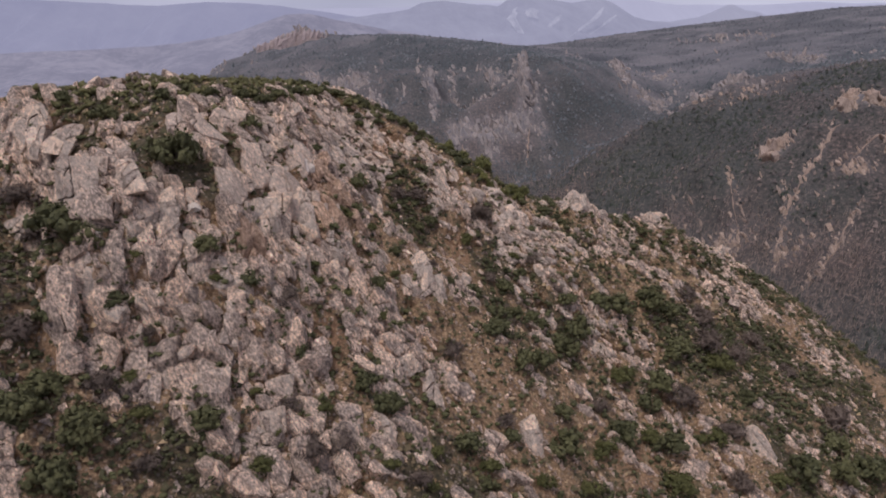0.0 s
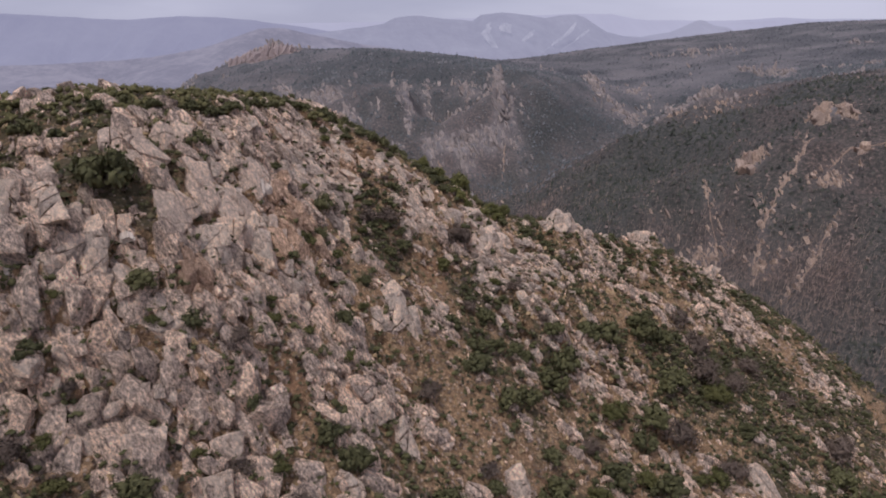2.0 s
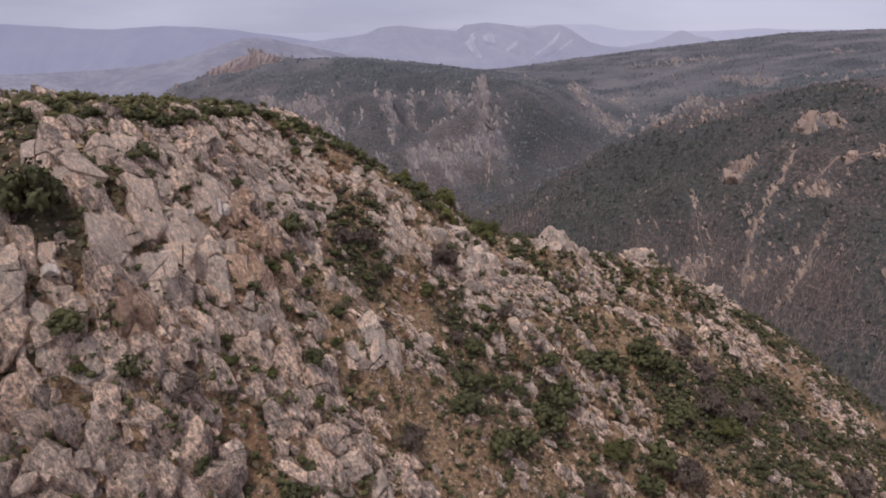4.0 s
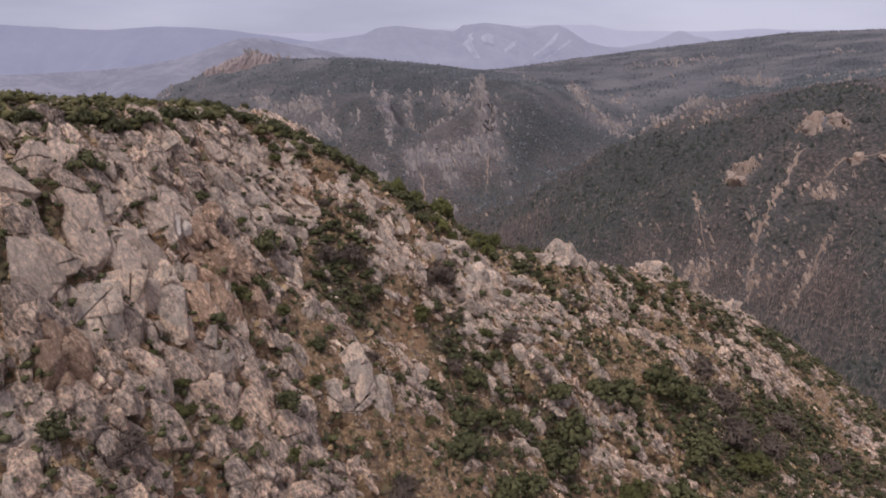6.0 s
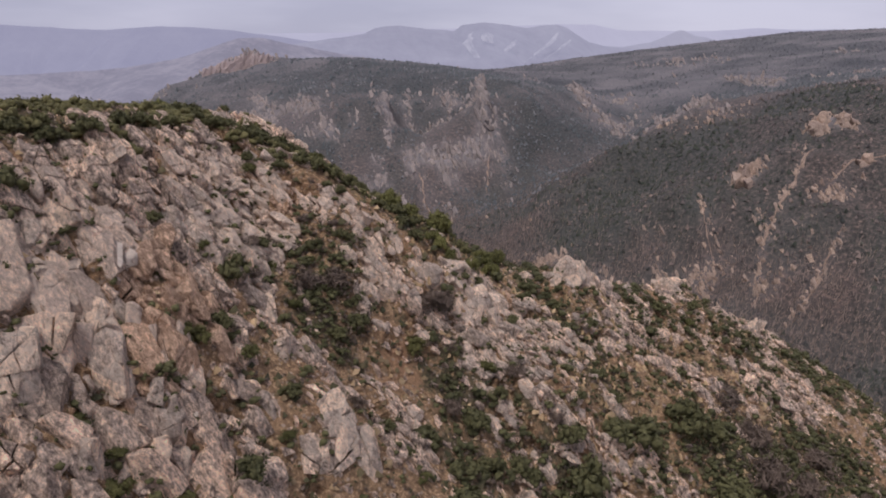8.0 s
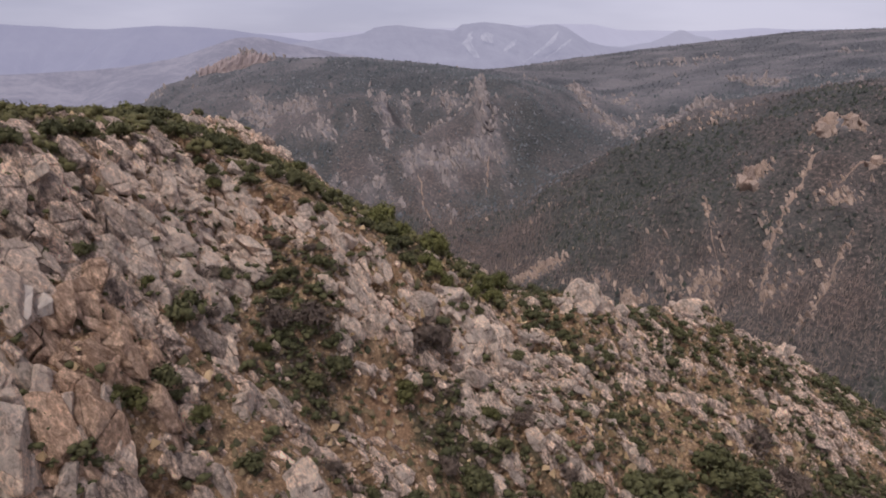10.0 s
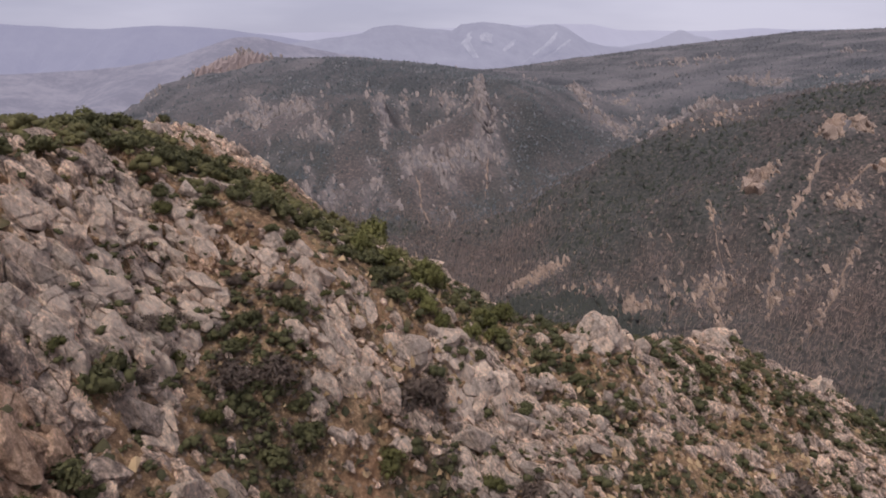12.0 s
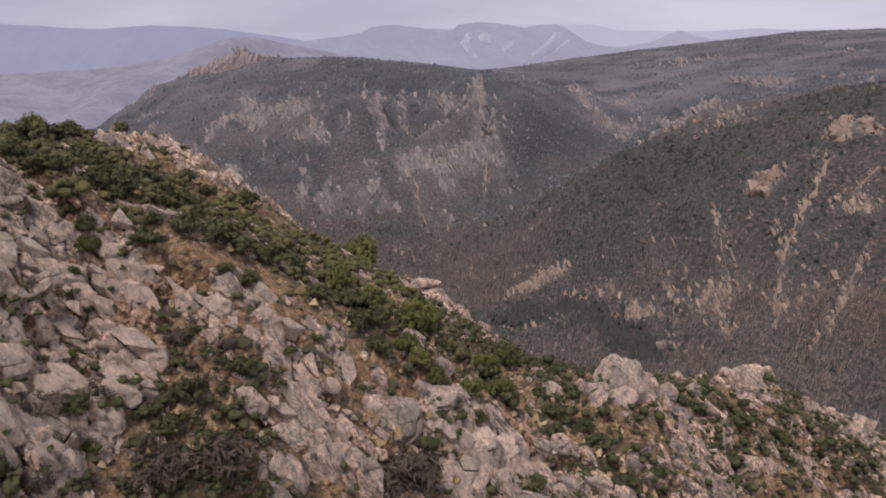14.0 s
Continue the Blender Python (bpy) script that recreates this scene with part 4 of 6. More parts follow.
# the joints stand upright in the western wall and lean along the spur
joint_lean = 0.08 + 0.55 * smooth(-24, -8, X + 0.35 * (Y - 75))

# the largest blocks are pieces of their own
block_meshes = [mesh_from("boulder", v, f, [ROCK]) for v, f in BLOCKS]
white_meshes = [mesh_from("white_block", v, f, [PALE_ROCK]) for v, f in BLOCKS[:3]]
far_crag_meshes = [mesh_from("outcrop", v, f, [TAN_ROCK]) for v, f in PILES]
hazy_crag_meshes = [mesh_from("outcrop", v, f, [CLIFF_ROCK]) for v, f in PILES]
crag_meshes = [mesh_from("outcrop", v, f, [ROCK]) for v, f in CRAG_SHAPES]
middle_meshes = [mesh_from("outcrop", v, f, [ROCK]) for v, f in MIDDLE_CRAGS]
slab_meshes = [mesh_from("rock_slab", v, f, [ROCK]) for v, f in SMALL_CRAGS]
cream_slabs = [mesh_from("rock_slab", v, f, [CREAM_ROCK]) for v, f in SMALL_CRAGS]


def set_block(k, v, m, sink, name="boulder", meshes=block_meshes):
    m.translation = P[v] - N[v] * sink
    ob = new(name, meshes[k % len(meshes)])
    ob.parent = ground
    ob.matrix_local = m


# named slabs and towers: place on the plan, half width, half height, degrees of lean
BLOCKS_SPUR = [(-10.8, 105.8, 1.1, 1.6, -15), (-12.8, 107.1, 1.1, 0.7, 20), (-10.9, 102.1, 0.8, 0.7, -40), (-2.0, 108.8, 0.8, 1.1, -15), (-2.2, 107.4, 0.9, 0.8, 10), (-5.7, 111.3, 1.3, 1.0, -20), (-5.1, 109.4, 0.7, 0.9, 0), (-7.3, 110.1, 0.6, 1.0, -10), (-8.6, 104.8, 1.3, 0.8, 20), (-14.5, 106.7, 1.6, 0.7, -25), (1.5, 111.1, 1.0, 1.9, -30), (-0.3, 106.1, 1.6, 2.4, -25), (5.1, 109.4, 1.7, 2.1, 10), (10.3, 110.0, 2.2, 2.2, -10), (7.2, 108.3, 1.1, 2.1, 15), (21.6, 119.9, 0.7, 1.1, 10), (27.5, 125.5, 1.9, 2.2, -35), (24.1, 121.8, 1.3, 1.7, -35), (29.8, 120.1, 1.5, 1.6, -40)]
BLOCKS_WALL = [(42.5, 132.9, 1.2, 2.2, -40), (56.1, 135.8, 3.0, 1.4, -45), (-10.7, 110.8, 1.0, 1.3, -25), (-14.0, 110.2, 1.2, 0.7, -30), (0.2, 108.1, 1.0, 1.5, -20), (-2.5, 110.1, 0.7, 0.9, 0), (-1.0, 107.9, 0.6, 0.9, -10), (35.2, 124.6, 1.3, 1.1, -40), (-6.1, 101.8, 1.0, 0.7, 0), (-10.7, 97.2, 0.9, 0.4, 20), (-2.3, 103.6, 0.5, 1.1, 0), (-21.0, 82.6, 1.1, 1.7, 35), (-20.1, 85.3, 1.1, 1.0, -30), (-22.5, 92.8, 1.3, 1.7, -38), (-20.4, 94.7, 1.5, 1.1, -40), (-13.4, 83.5, 1.6, 2.2, -20), (-15.9, 74.5, 1.3, 1.4, 5), (-12.7, 79.2, 1.8, 1.9, 0), (-2.8, 87.3, 2.1, 3.0, -20)]
BLOCKS_CLIFF = [(-4.4, 85.1, 1.6, 2.0, 0), (-9.1, 95.9, 0.9, 1.7, -20), (-20.3, 81.5, 1.2, 0.9, 0), (-19.2, 82.6, 1.2, 1.1, 0), (-7.6, 92.1, 1.1, 1.4, 0), (-5.9, 94.9, 0.8, 1.2, -25), (-7.7, 86.6, 0.7, 1.6, -35), (-16.3, 83.1, 0.8, 1.3, -30), (-15.0, 80.2, 0.8, 1.9, 12), (-18.9, 78.7, 1.6, 2.4, 15), (-20.1, 77.5, 1.3, 1.6, 10), (11.7, 111.3, 2.6, 2.6, -10), (7.9, 110.8, 1.3, 2.3, 20), (1.1, 105.3, 1.8, 1.3, 0), (-1.6, 102.8, 0.9, 1.9, -30), (-17.4, 85.6, 1.1, 0.9, -30), (-14.1, 85.6, 0.7, 1.3, 0)]
BLOCKS_SLOPE = [(-31.3, 60.3, 2.4, 1.4, 10), (-33.1, 60.5, 1.1, 2.6, 0), (-22.5, 66.9, 3.1, 1.5, 0), (-35.4, 66.2, 2.4, 3.5, 0), (-32.5, 68.7, 2.5, 2.5, -10), (-30.7, 66.9, 2.7, 3.1, -8), (-28.5, 68.2, 2.1, 2.9, -10), (-20.0, 75.2, 2.4, 3.5, -10), (-16.6, 80.5, 2.4, 3.9, -12), (-6.4, 65.5, 1.4, 2.2, 0), (-4.3, 74.6, 2.1, 1.7, -30), (-1.6, 73.8, 1.8, 2.8, -25), (-0.7, 87.2, 1.7, 2.8, -15), (19.0, 101.0, 1.3, 4.3, -30), (11.2, 76.2, 2.0, 3.3, -10), (-46.4, 72.3, 2.9, 2.5, -30), (-49.3, 80.5, 2.3, 3.4, 0), (-47.0, 79.9, 2.0, 3.8, 0), (-42.8, 79.4, 1.8, 2.2, 10)]
BLOCKS_EAST = [(-17.0, 59.7, 2.1, 1.8, -10), (48.4, 90.5, 1.9, 4.5, -30)]
BLOCKS_WHITE = [(-17.8, 85.7, 1.0, 1.6, 15), (-11.8, 81.7, 0.5, 0.6, 0), (-16.9, 86.3, 0.7, 0.8, -20), (-26.2, 71.0, 0.6, 0.8, 0), (-32.9, 63.0, 0.6, 0.5, 0)]
for k, (x, y, wide, high, lean) in enumerate(BLOCKS_SPUR + BLOCKS_WALL + BLOCKS_CLIFF + BLOCKS_SLOPE + BLOCKS_EAST):
    deep = 0.35 * min(wide, high) + 0.35
    m = Matrix.Rotation(radians(-32), 4, "X") @ Matrix.Rotation(radians(lean), 4, "Y") @ Matrix.Rotation(radians(rng.uniform(-18, 18)), 4, "Z") @ Matrix.Diagonal((wide * 0.95, deep, high * 0.95, 1))
    set_block(k, vertex_at(x, y), m, 0.4 * deep, "outcrop", crag_meshes if wide > 1.9 else middle_meshes)

# tiers of the lower and upper wall: line on the plan, half height of the blocks, their least and greatest half width, tilt
TIERS = [([(-28, 58.4), (-22, 59.6), (-16, 63.0)], 1.55, 1.1, 2.3, -24), ([(-29.5, 60.0), (-24, 61.3), (-18.5, 64.0)], 1.0, 0.6, 1.2, -30), ([(-31, 61.2), (-26, 63.6), (-20.5, 66.0)], 1.15, 0.8, 1.5, -24), ([(-33, 63.0), (-28.5, 65.6), (-23, 68.4)], 1.1, 0.6, 1.3, -30),
         ([(-34.5, 64.2), (-29.2, 66.9), (-24, 69.4)], 1.15, 0.7, 1.4, -26), ([(-35.5, 65.5), (-30, 68.0), (-25, 70.4)], 1.35, 0.7, 1.3, -20), ([(-36, 67.5), (-31, 69.6), (-26.5, 71.8)], 1.3, 0.7, 1.2, -22), ([(-43, 77.6), (-38.5, 75.6), (-34.5, 73.0)], 1.7, 1.2, 2.1, -16), ([(-52, 79.0), (-46, 78.4)], 2.2, 1.2, 2.2, -10),
         ([(-21.5, 77.6), (-17.5, 80.0), (-12.5, 80.6)], 1.5, 0.7, 1.3, -22), ([(-20.5, 80.4), (-17.5, 82.6), (-14.5, 83.2)], 1.4, 0.6, 1.2, -24), ([(-18.5, 75.0), (-14, 76.4), (-10.5, 79.0)], 1.4, 0.8, 1.5, -22), ([(6.6, 107.6), (10.5, 109.0), (13.5, 111.0)], 1.5, 0.7, 1.4, -22)]
wall_meshes = [mesh_from("wall_block", v, f, [ROCK]) for v, f in WALL_BLOCKS]
cream_walls = [mesh_from("wall_block", v, f, [CREAM_ROCK]) for v, f in WALL_BLOCKS]
for line, high, least, most, tilt in TIERS:
    pts = np.array(line, float)
    along = np.concatenate([[0], np.cumsum(np.hypot(*np.diff(pts, axis=0).T))])
    s = 0.0
    while s < along[-1]:
        wide = rng.uniform(least, most) * (1.0 if high > 1.5 else 0.72)
        s += wide
        x, y = np.interp(s, along, pts[:, 0]), np.interp(s, along, pts[:, 1])
        ahead = np.interp(s + 0.5, along, pts[:, 0]) - np.interp(s - 0.5, along, pts[:, 0]), np.interp(s + 0.5, along, pts[:, 1]) - np.interp(s - 0.5, along, pts[:, 1])
        tall = high * rng.uniform(0.7, 1.1)
        m = Matrix.Rotation(math.atan2(ahead[1], ahead[0]) + rng.normal() * 0.08, 4, "Z") @ Matrix.Rotation(radians(tilt + rng.normal() * 4), 4, "X") @ Matrix.Rotation(rng.normal() * 0.07, 4, "Y") @ Matrix.Diagonal((wide * 1.16, 0.95, tall * 1.16, 1))
        set_block(int(rng.integers(16)), vertex_at(x, y), m, 0.4 + rng.normal() * 0.12, "wall_block", cream_walls if blobs(np.array([x]), np.array([y]), CREAM)[0] * rng.uniform(0.5, 1.5) > 0.5 else wall_meshes)
        s += wide

# pinnacles along the crest of the spur: place, half width, half height, lean
PINNACLES = [(21.5, 121.0, 0.9, 1.6, -30), (23.7, 122.3, 1.3, 2.4, -34), (25.4, 123.2, 1.2, 2.2, -36), (27.3, 124.0, 1.0, 1.8, -38), (29.5, 125.6, 1.0, 1.6, -40), (41.5, 134.5, 0.9, 1.8, -34), (43.2, 135.6, 1.3, 2.3, -36),
             (45.3, 136.6, 1.1, 1.9, -40), (48.0, 138.5, 1.0, 1.6, -42), (66.5, 150.2, 1.0, 1.6, -40), (70.0, 152.4, 1.3, 1.9, -42), (73.0, 154.4, 1.1, 1.6, -45), (34.0, 129.5, 0.9, 1.4, -40), (54.0, 142.0, 0.9, 1.4, -42), (60.0, 146.0, 1.0, 1.4, -42)]
for k, (x, y, wide, high, lean) in enumerate(PINNACLES):
    m = Matrix.Rotation(radians(-14), 4, "X") @ Matrix.Rotation(radians(lean), 4, "Y") @ Matrix.Rotation(radians(rng.uniform(-20, 20)), 4, "Z") @ Matrix.Diagonal((wide * 1.3, wide * 1.1, high * 0.75, 1))
    set_block(k, vertex_at(x, y), m, 0.05 * high, "outcrop", middle_meshes)
# fresh white blocks
for k, (x, y, wide, high, lean) in enumerate(BLOCKS_WHITE):
    m = Matrix.Rotation(radians(-48), 4, "X") @ Matrix.Rotation(radians(lean), 4, "Y") @ Matrix.Diagonal((wide, 0.6 * wide, high, 1))
    set_block(k, vertex_at(x, y), m, -0.25, "white_block", white_meshes)

for k in range(34):
    x, y, z = SPINE[k % 10]
    x, y = x + rng.uniform(-1.5, 3.5), y + rng.uniform(-5, 1.0)
    size = rng.uniform(0.7, 1.5)
    m = Matrix.Rotation(radians(-35), 4, "X") @ Matrix.Rotation(radians(-38 + rng.uniform(-10, 10)), 4, "Y") @ Matrix.Diagonal((size * 0.75, size * 0.7, size * 1.05, 1))
    set_block(k, vertex_at(x, y), m, 0.2 * size, "outcrop", middle_meshes)

# the tiers of the walls leave little room for scattered blocks
tiered = np.clip(blobs(X, Y, [(-24, 62, 8, 4.5, 1.2), (-30, 67.5, 6, 5, 1.2), (-38, 76, 5, 3, 1.0), (-17, 79.5, 5, 4.5, 1.0)]), 0, 0.85)
# blocks and slabs packed along the joints of the bare rock; those of the upper spur stand as pieces of their own
number = 21000
spots = chosen(stony * smooth(0.3, 0.6, rock) * (1 - tiered), number)
sizes = (0.21 + 1.0 * rng.random(number) ** 3.2) * (0.82 + 0.36 * smooth(92, 78, Y[spots]) + 0.25 * smooth(104, 96, Y[spots]) * smooth(-2, -8, X[spots]))
massive = np.clip(blobs(X[spots], Y[spots], SOLID), 0, 1)
sizes *= 1 + 0.3 * massive
keep = spaced(spots, sizes, 0.58)
spots, sizes = spots[keep], sizes[keep]
massive = massive[keep] > 0.45
cream = blobs(X[spots], Y[spots], CREAM) * rng.uniform(0.5, 1.5, len(spots)) > 0.55
frames_block = basis(N[spots], np.where(massive, 0.05, 0.14)[:, None], joint_lean[spots])
vs, fs, slots, total, single = [], [], [], 0, 0
for k, v in enumerate(spots):
    s = sizes[k]
    size = np.array([s * rng.uniform(0.6, 0.95), s * rng.uniform(0.95, 1.55), s * rng.uniform(0.6, 0.9)])
    sink = s * (rng.uniform(0.3, 0.42) if massive[k] else rng.uniform(-0.05, 0.28))
    own = single < 296 and s > 0.48 and -16 < X[v] < 26 and 94 < Y[v] < 124
    if own:
        single += 1
        set_block(k, v, Matrix(frames_block[k].tolist()).to_4x4() @ Matrix.Diagonal((*size.tolist(), 1)), sink, "rock_slab", cream_slabs if cream[k] else slab_meshes if s > 0.7 else block_meshes)
        continue
    bv, bf = WALL_BLOCKS[k % len(WALL_BLOCKS)] if massive[k] and s > 0.5 else SMALL_CRAGS[k % len(SMALL_CRAGS)] if s > 0.95 else BLOCKS[k % len(BLOCKS)] if s > 0.55 else PEBBLES[k % len(PEBBLES)] if s < 0.33 else STONES[k % len(STONES)]
    vs.append(bv * size @ frames_block[k].T + P[v] - N[v] * sink)
    fs.append(bf + total)
    slots.append(np.full(len(bf), 1 if HILL["rust"][v] * rng.uniform(0.6, 1.4) > 0.62 else 2 if cream[k] else 0))
    total += len(bv)
slabs = new("cliff_slabs", mesh_from("cliff_slabs", np.concatenate(vs), np.concatenate(fs), [ROCK, RUST_ROCK, CREAM_ROCK], False, np.concatenate(slots)))
tagged(slabs, "packed leaning slabs of grey limestone cliff", kind="stuff").parent = ground

# stones lie thick on the bare soil of the slope that the valley side shows
seen_hill = (Y < 132) | (X > 0)
number = 11000
spots = chosen(dense * seen_hill / nz * (0.35 + smooth(0.8, 0.4, rock)), number)
frames_small = basis(N[spots], 0.35, joint_lean[spots])
sizes = 0.08 + 0.36 * rng.random(number) ** 3
vs, fs, total = [], [], 0
for k, v in enumerate(spots):
    s = sizes[k]
    bv, bf = PEBBLES[k % len(PEBBLES)]
    vs.append(bv * np.array([s * rng.uniform(0.6, 0.95), s * rng.uniform(0.8, 1.4), s * rng.uniform(0.55, 0.9)]) @ frames_small[k].T + P[v] + rng.normal(size=3) * 0.1 - N[v] * s * 0.1)
    fs.append(bf + total)
    total += len(bv)
rubble = new("loose_stones", mesh_from("loose_stones", np.concatenate(vs), np.concatenate(fs), [ROCK]))
tagged(rubble, "grey and tan limestone blocks strewn over the slope", kind="stuff").parent = ground


# ---- plants ----
def crown_arrays(radius, height, lumps, leaves, leaf, seed, core=0.9, slim=1.0):
    """A crown: uneven inner clumps, clad in many small leaf sprays that break its outline."""
    r = np.random.default_rng(seed)
    vs, fs, base = [], [], 0
    centres = []
    wavy = r.uniform(0, 6.283, 3)
    wide = min(0.4, 0.4 * (9 / lumps) ** 0.42)
    for k in range(lumps):
        a, d = r.uniform(0, 6.283), math.sqrt(r.random())
        reach = radius * (0.68 + 0.13 * math.sin(2 * a + wavy[0]) + 0.1 * math.sin(3 * a + wavy[1]) + 0.06 * math.sin(5 * a + wavy[2]))
        rise = math.sqrt(max(0, 1 - d * d))
        c = np.array([math.cos(a) * d * reach, math.sin(a) * d * reach, height * (0.2 + 0.55 * rise * r.uniform(0.55, 1.1))])
        s = np.array([radius * wide * r.uniform(0.75, 1.2), radius * wide * r.uniform(0.75, 1.2), height * wide * r.uniform(0.65, 1.0)])
        centres.append((c, s))
        vs.append(BALL_V * s * core * r.uniform(0.55, 1.3, (len(BALL_V), 1)) + c)
        fs.append(BALL_F + base)
        base += len(BALL_V)
    per = max(1, leaves // lumps)
    for c, s in centres:
        d = unit(r.normal(size=(per, 3)) + np.array([0, 0, 0.25]))
        at = c + d * s * r.uniform(0.9, 1.25, (per, 1))
        u = unit(np.cross(d, r.normal(size=(per, 3))))
        w = unit(np.cross(d, u) + d * r.uniform(-0.2, 0.9, (per, 1))) / slim
        u = u * slim
        size = leaf * r.uniform(0.6, 1.5, (per, 1))
        quad = np.stack([at - u * size * 0.5, at + w * size * 0.75 + d * size * 0.25, at + u * size * 0.5, at - w * size * 0.6 + d * size * 0.1], 1)
        vs.append(quad.reshape(-1, 3))
        k = np.arange(per)[:, None] * 4 + base
        fs.append(np.concatenate([k + [[0, 2, 1]], k + [[0, 3, 2]]]))
        base += per * 4
    return np.concatenate(vs), np.concatenate(fs)


def stems_arrays(radius, height, number, seed):
    """Tapered stems that fan out from the foot into the crown."""
    r = np.random.default_rng(seed)
    vs, fs, base = [], [], 0
    for k in range(number):
        a = r.uniform(0, 6.283)
        top = np.array([math.cos(a) * radius * 0.5 * r.random(), math.sin(a) * radius * 0.5 * r.random(), height * r.uniform(0.5, 0.75)])
        mid = top * 0.5 + r.normal(size=3) * 0.06 * height
        for p0, p1, r0, r1 in ((np.array([0, 0, -0.25]), mid, 0.035 * height, 0.024 * height), (mid, top, 0.024 * height, 0.008 * height)):
            ring = np.array([[math.cos(t), math.sin(t), 0] for t in np.arange(5) * 1.2566])
            vs.append(np.concatenate([p0 + ring * r0, p1 + ring * r1]))
            i = np.arange(5)
            fs.append(np.concatenate([np.stack([i, (i + 1) % 5, (i + 1) % 5 + 5], 1), np.stack([i, (i + 1) % 5 + 5, i + 5], 1)]) + base)
            base += 10
    return np.concatenate(vs), np.concatenate(fs)


def plant(name, label, category, group, leaf_mat, radius, height, lumps, leaves, leaf, stems, seed, core=0.88, slim=1.0):
    """A shrub or small tree of about one metre's radius: trunk and crown under one foot."""
    foot = new(name)
    tagged(foot, label, category, group)
    v, f = crown_arrays(radius, height, lumps, leaves, leaf, seed, core, slim)
    crown = new("crown", mesh_from("crown", v, f, [leaf_mat], True))
    v, f = stems_arrays(radius, height, stems, seed + 1)
    trunk = new("trunk", mesh_from("trunk", v, f, [BARK]))
    crown.parent = trunk.parent = foot
    return foot


OAKS = [plant("holm_oak_shrub", "dark green rounded holm oak shrub on the rocky slope", "shrub", "holm oaks on the mountain", OAK_LEAF, 1.0, 1.2, 24, 500, 0.115, 4, 300 + k, 0.8) for k in range(5)]
PINES = [plant("young_pine", "bright green young pine on the ridge", "tree", "pines on the ridge", PINE_LEAF, 1.0, 1.9, 36, 1300, 0.085, 3, 340 + k, 0.75) for k in range(2)]
BOXES = [plant("box_bush", "yellow-green box bush among the rocks", "shrub", "yellow-green bushes", BOX_LEAF, 1.0, 1.0, 20, 900, 0.08, 4, 360 + k, 0.75) for k in range(2)]
TWIGS = [plant("leafless_bush", "brown leafless bush on the stony soil", "shrub", "leafless bushes", TWIG, 1.0, 0.9, 10, 700, 0.11, 6, 380 + k, 0.45, 0.5) for k in range(2)]
planted = []
used = set()


def set_plant(kinds, x, y, size, sink=0.1):
    size = size * (0.72 if x < -24 and 76 < y < 105 else 1.05 if x < -15 and y > 88 else 1.3)
    v = vertex_at(x, y)
    k = int(rng.integers(len(kinds)))
    place = P[v] - np.array([0, 0, sink * size])
    m = pose(*place, rng.uniform(-6, 6), rng.uniform(-6, 6), rng.uniform(0, 360)) @ Matrix.Diagonal((size * rng.uniform(0.88, 1.12), size * rng.uniform(0.88, 1.12), size * rng.uniform(0.85, 1.15), 1))
    planted.append((x, y, size))
    if kinds[k].name not in used:
        used.add(kinds[k].name)
        kinds[k].matrix_basis = m
        return kinds[k]
    made = copy_thing(kinds[k], pose(0, 0, 0))
    made.matrix_basis = m
    return made


# bushes that stand out, by place on the plan and crown radius
WEST_OAKS = [(-31.4, 47.4, 1.9), (-35.6, 50.5, 1.9), (-30.3, 51.2, 1.9), (-34.7, 53.5, 2.0), (-33.6, 57.1, 1.0), (-35.5, 57.4, 1.3), (-30.6, 60.5, 1.1), (-34.3, 62.1, 1.7), (-37.2, 63.8, 2.6), (-24.3, 68.7, 1.6), (-28.9, 74.0, 2.4), (-41.1, 79.2, 0.9), (-35.6, 79.5, 1.7), (-38.7, 80.7, 2.6), (-45.3, 83.9, 2.0), (-22.8, 84.3, 1.5), (-33.7, 85.0, 1.8), (-48.8, 85.5, 1.1), (-23.7, 85.5, 0.8), (-28.5, 87.1, 1.9), (-31.9, 88.0, 1.8), (-53.6, 88.2, 0.9), (-25.5, 90.5, 1.6), (-23.8, 92.2, 1.4), (-25.2, 93.8, 1.4), (-22.1, 95.5, 1.5), (-22.3, 101.8, 1.3), (-26.8, 131.0, 1.6), (-26.8, 135.7, 1.6), (-26.7, 141.0, 1.5), (-24.1, 146.7, 1.0)]
for x, y, s in WEST_OAKS:
    set_plant(OAKS, x, y, s)
CLIFF_OAKS = [(-21.7, 56.6, 1.6), (-15.6, 67.3, 1.1), (-20.5, 68.3, 1.1), (-8.5, 68.9, 1.4), (-8.6, 80.1, 1.3), (-21.3, 80.5, 0.7), (-19.5, 84.7, 0.6), (-11.9, 89.8, 1.1), (-16.7, 92.3, 0.9), (-11.8, 95.5, 1.4), (-11.3, 99.2, 0.6), (-10.6, 101.1, 0.8), (-21.3, 105.1, 1.4), (-20.0, 108.1, 1.4), (-11.8, 108.8, 0.7), (-17.2, 111.2, 0.9), (-16.4, 111.8, 0.5), (-13.2, 112.1, 0.7), (-10.4, 112.5, 0.9), (-14.4, 112.8, 0.7), (-8.5, 114.4, 0.9), (-10.3, 114.7, 0.6), (-17.9, 115.8, 1.3), (-14.3, 115.9, 1.0), (-19.8, 117.0, 1.1), (-12.8, 117.0, 1.2), (-17.1, 117.2, 1.0), (-8.8, 118.4, 0.9), (-14.4, 118.7, 1.2), (-11.5, 119.8, 1.1), (-10.2, 120.7, 1.0), (-14.9, 125.2, 1.3)]
for x, y, s in CLIFF_OAKS:
    set_plant(OAKS, x, y, s)
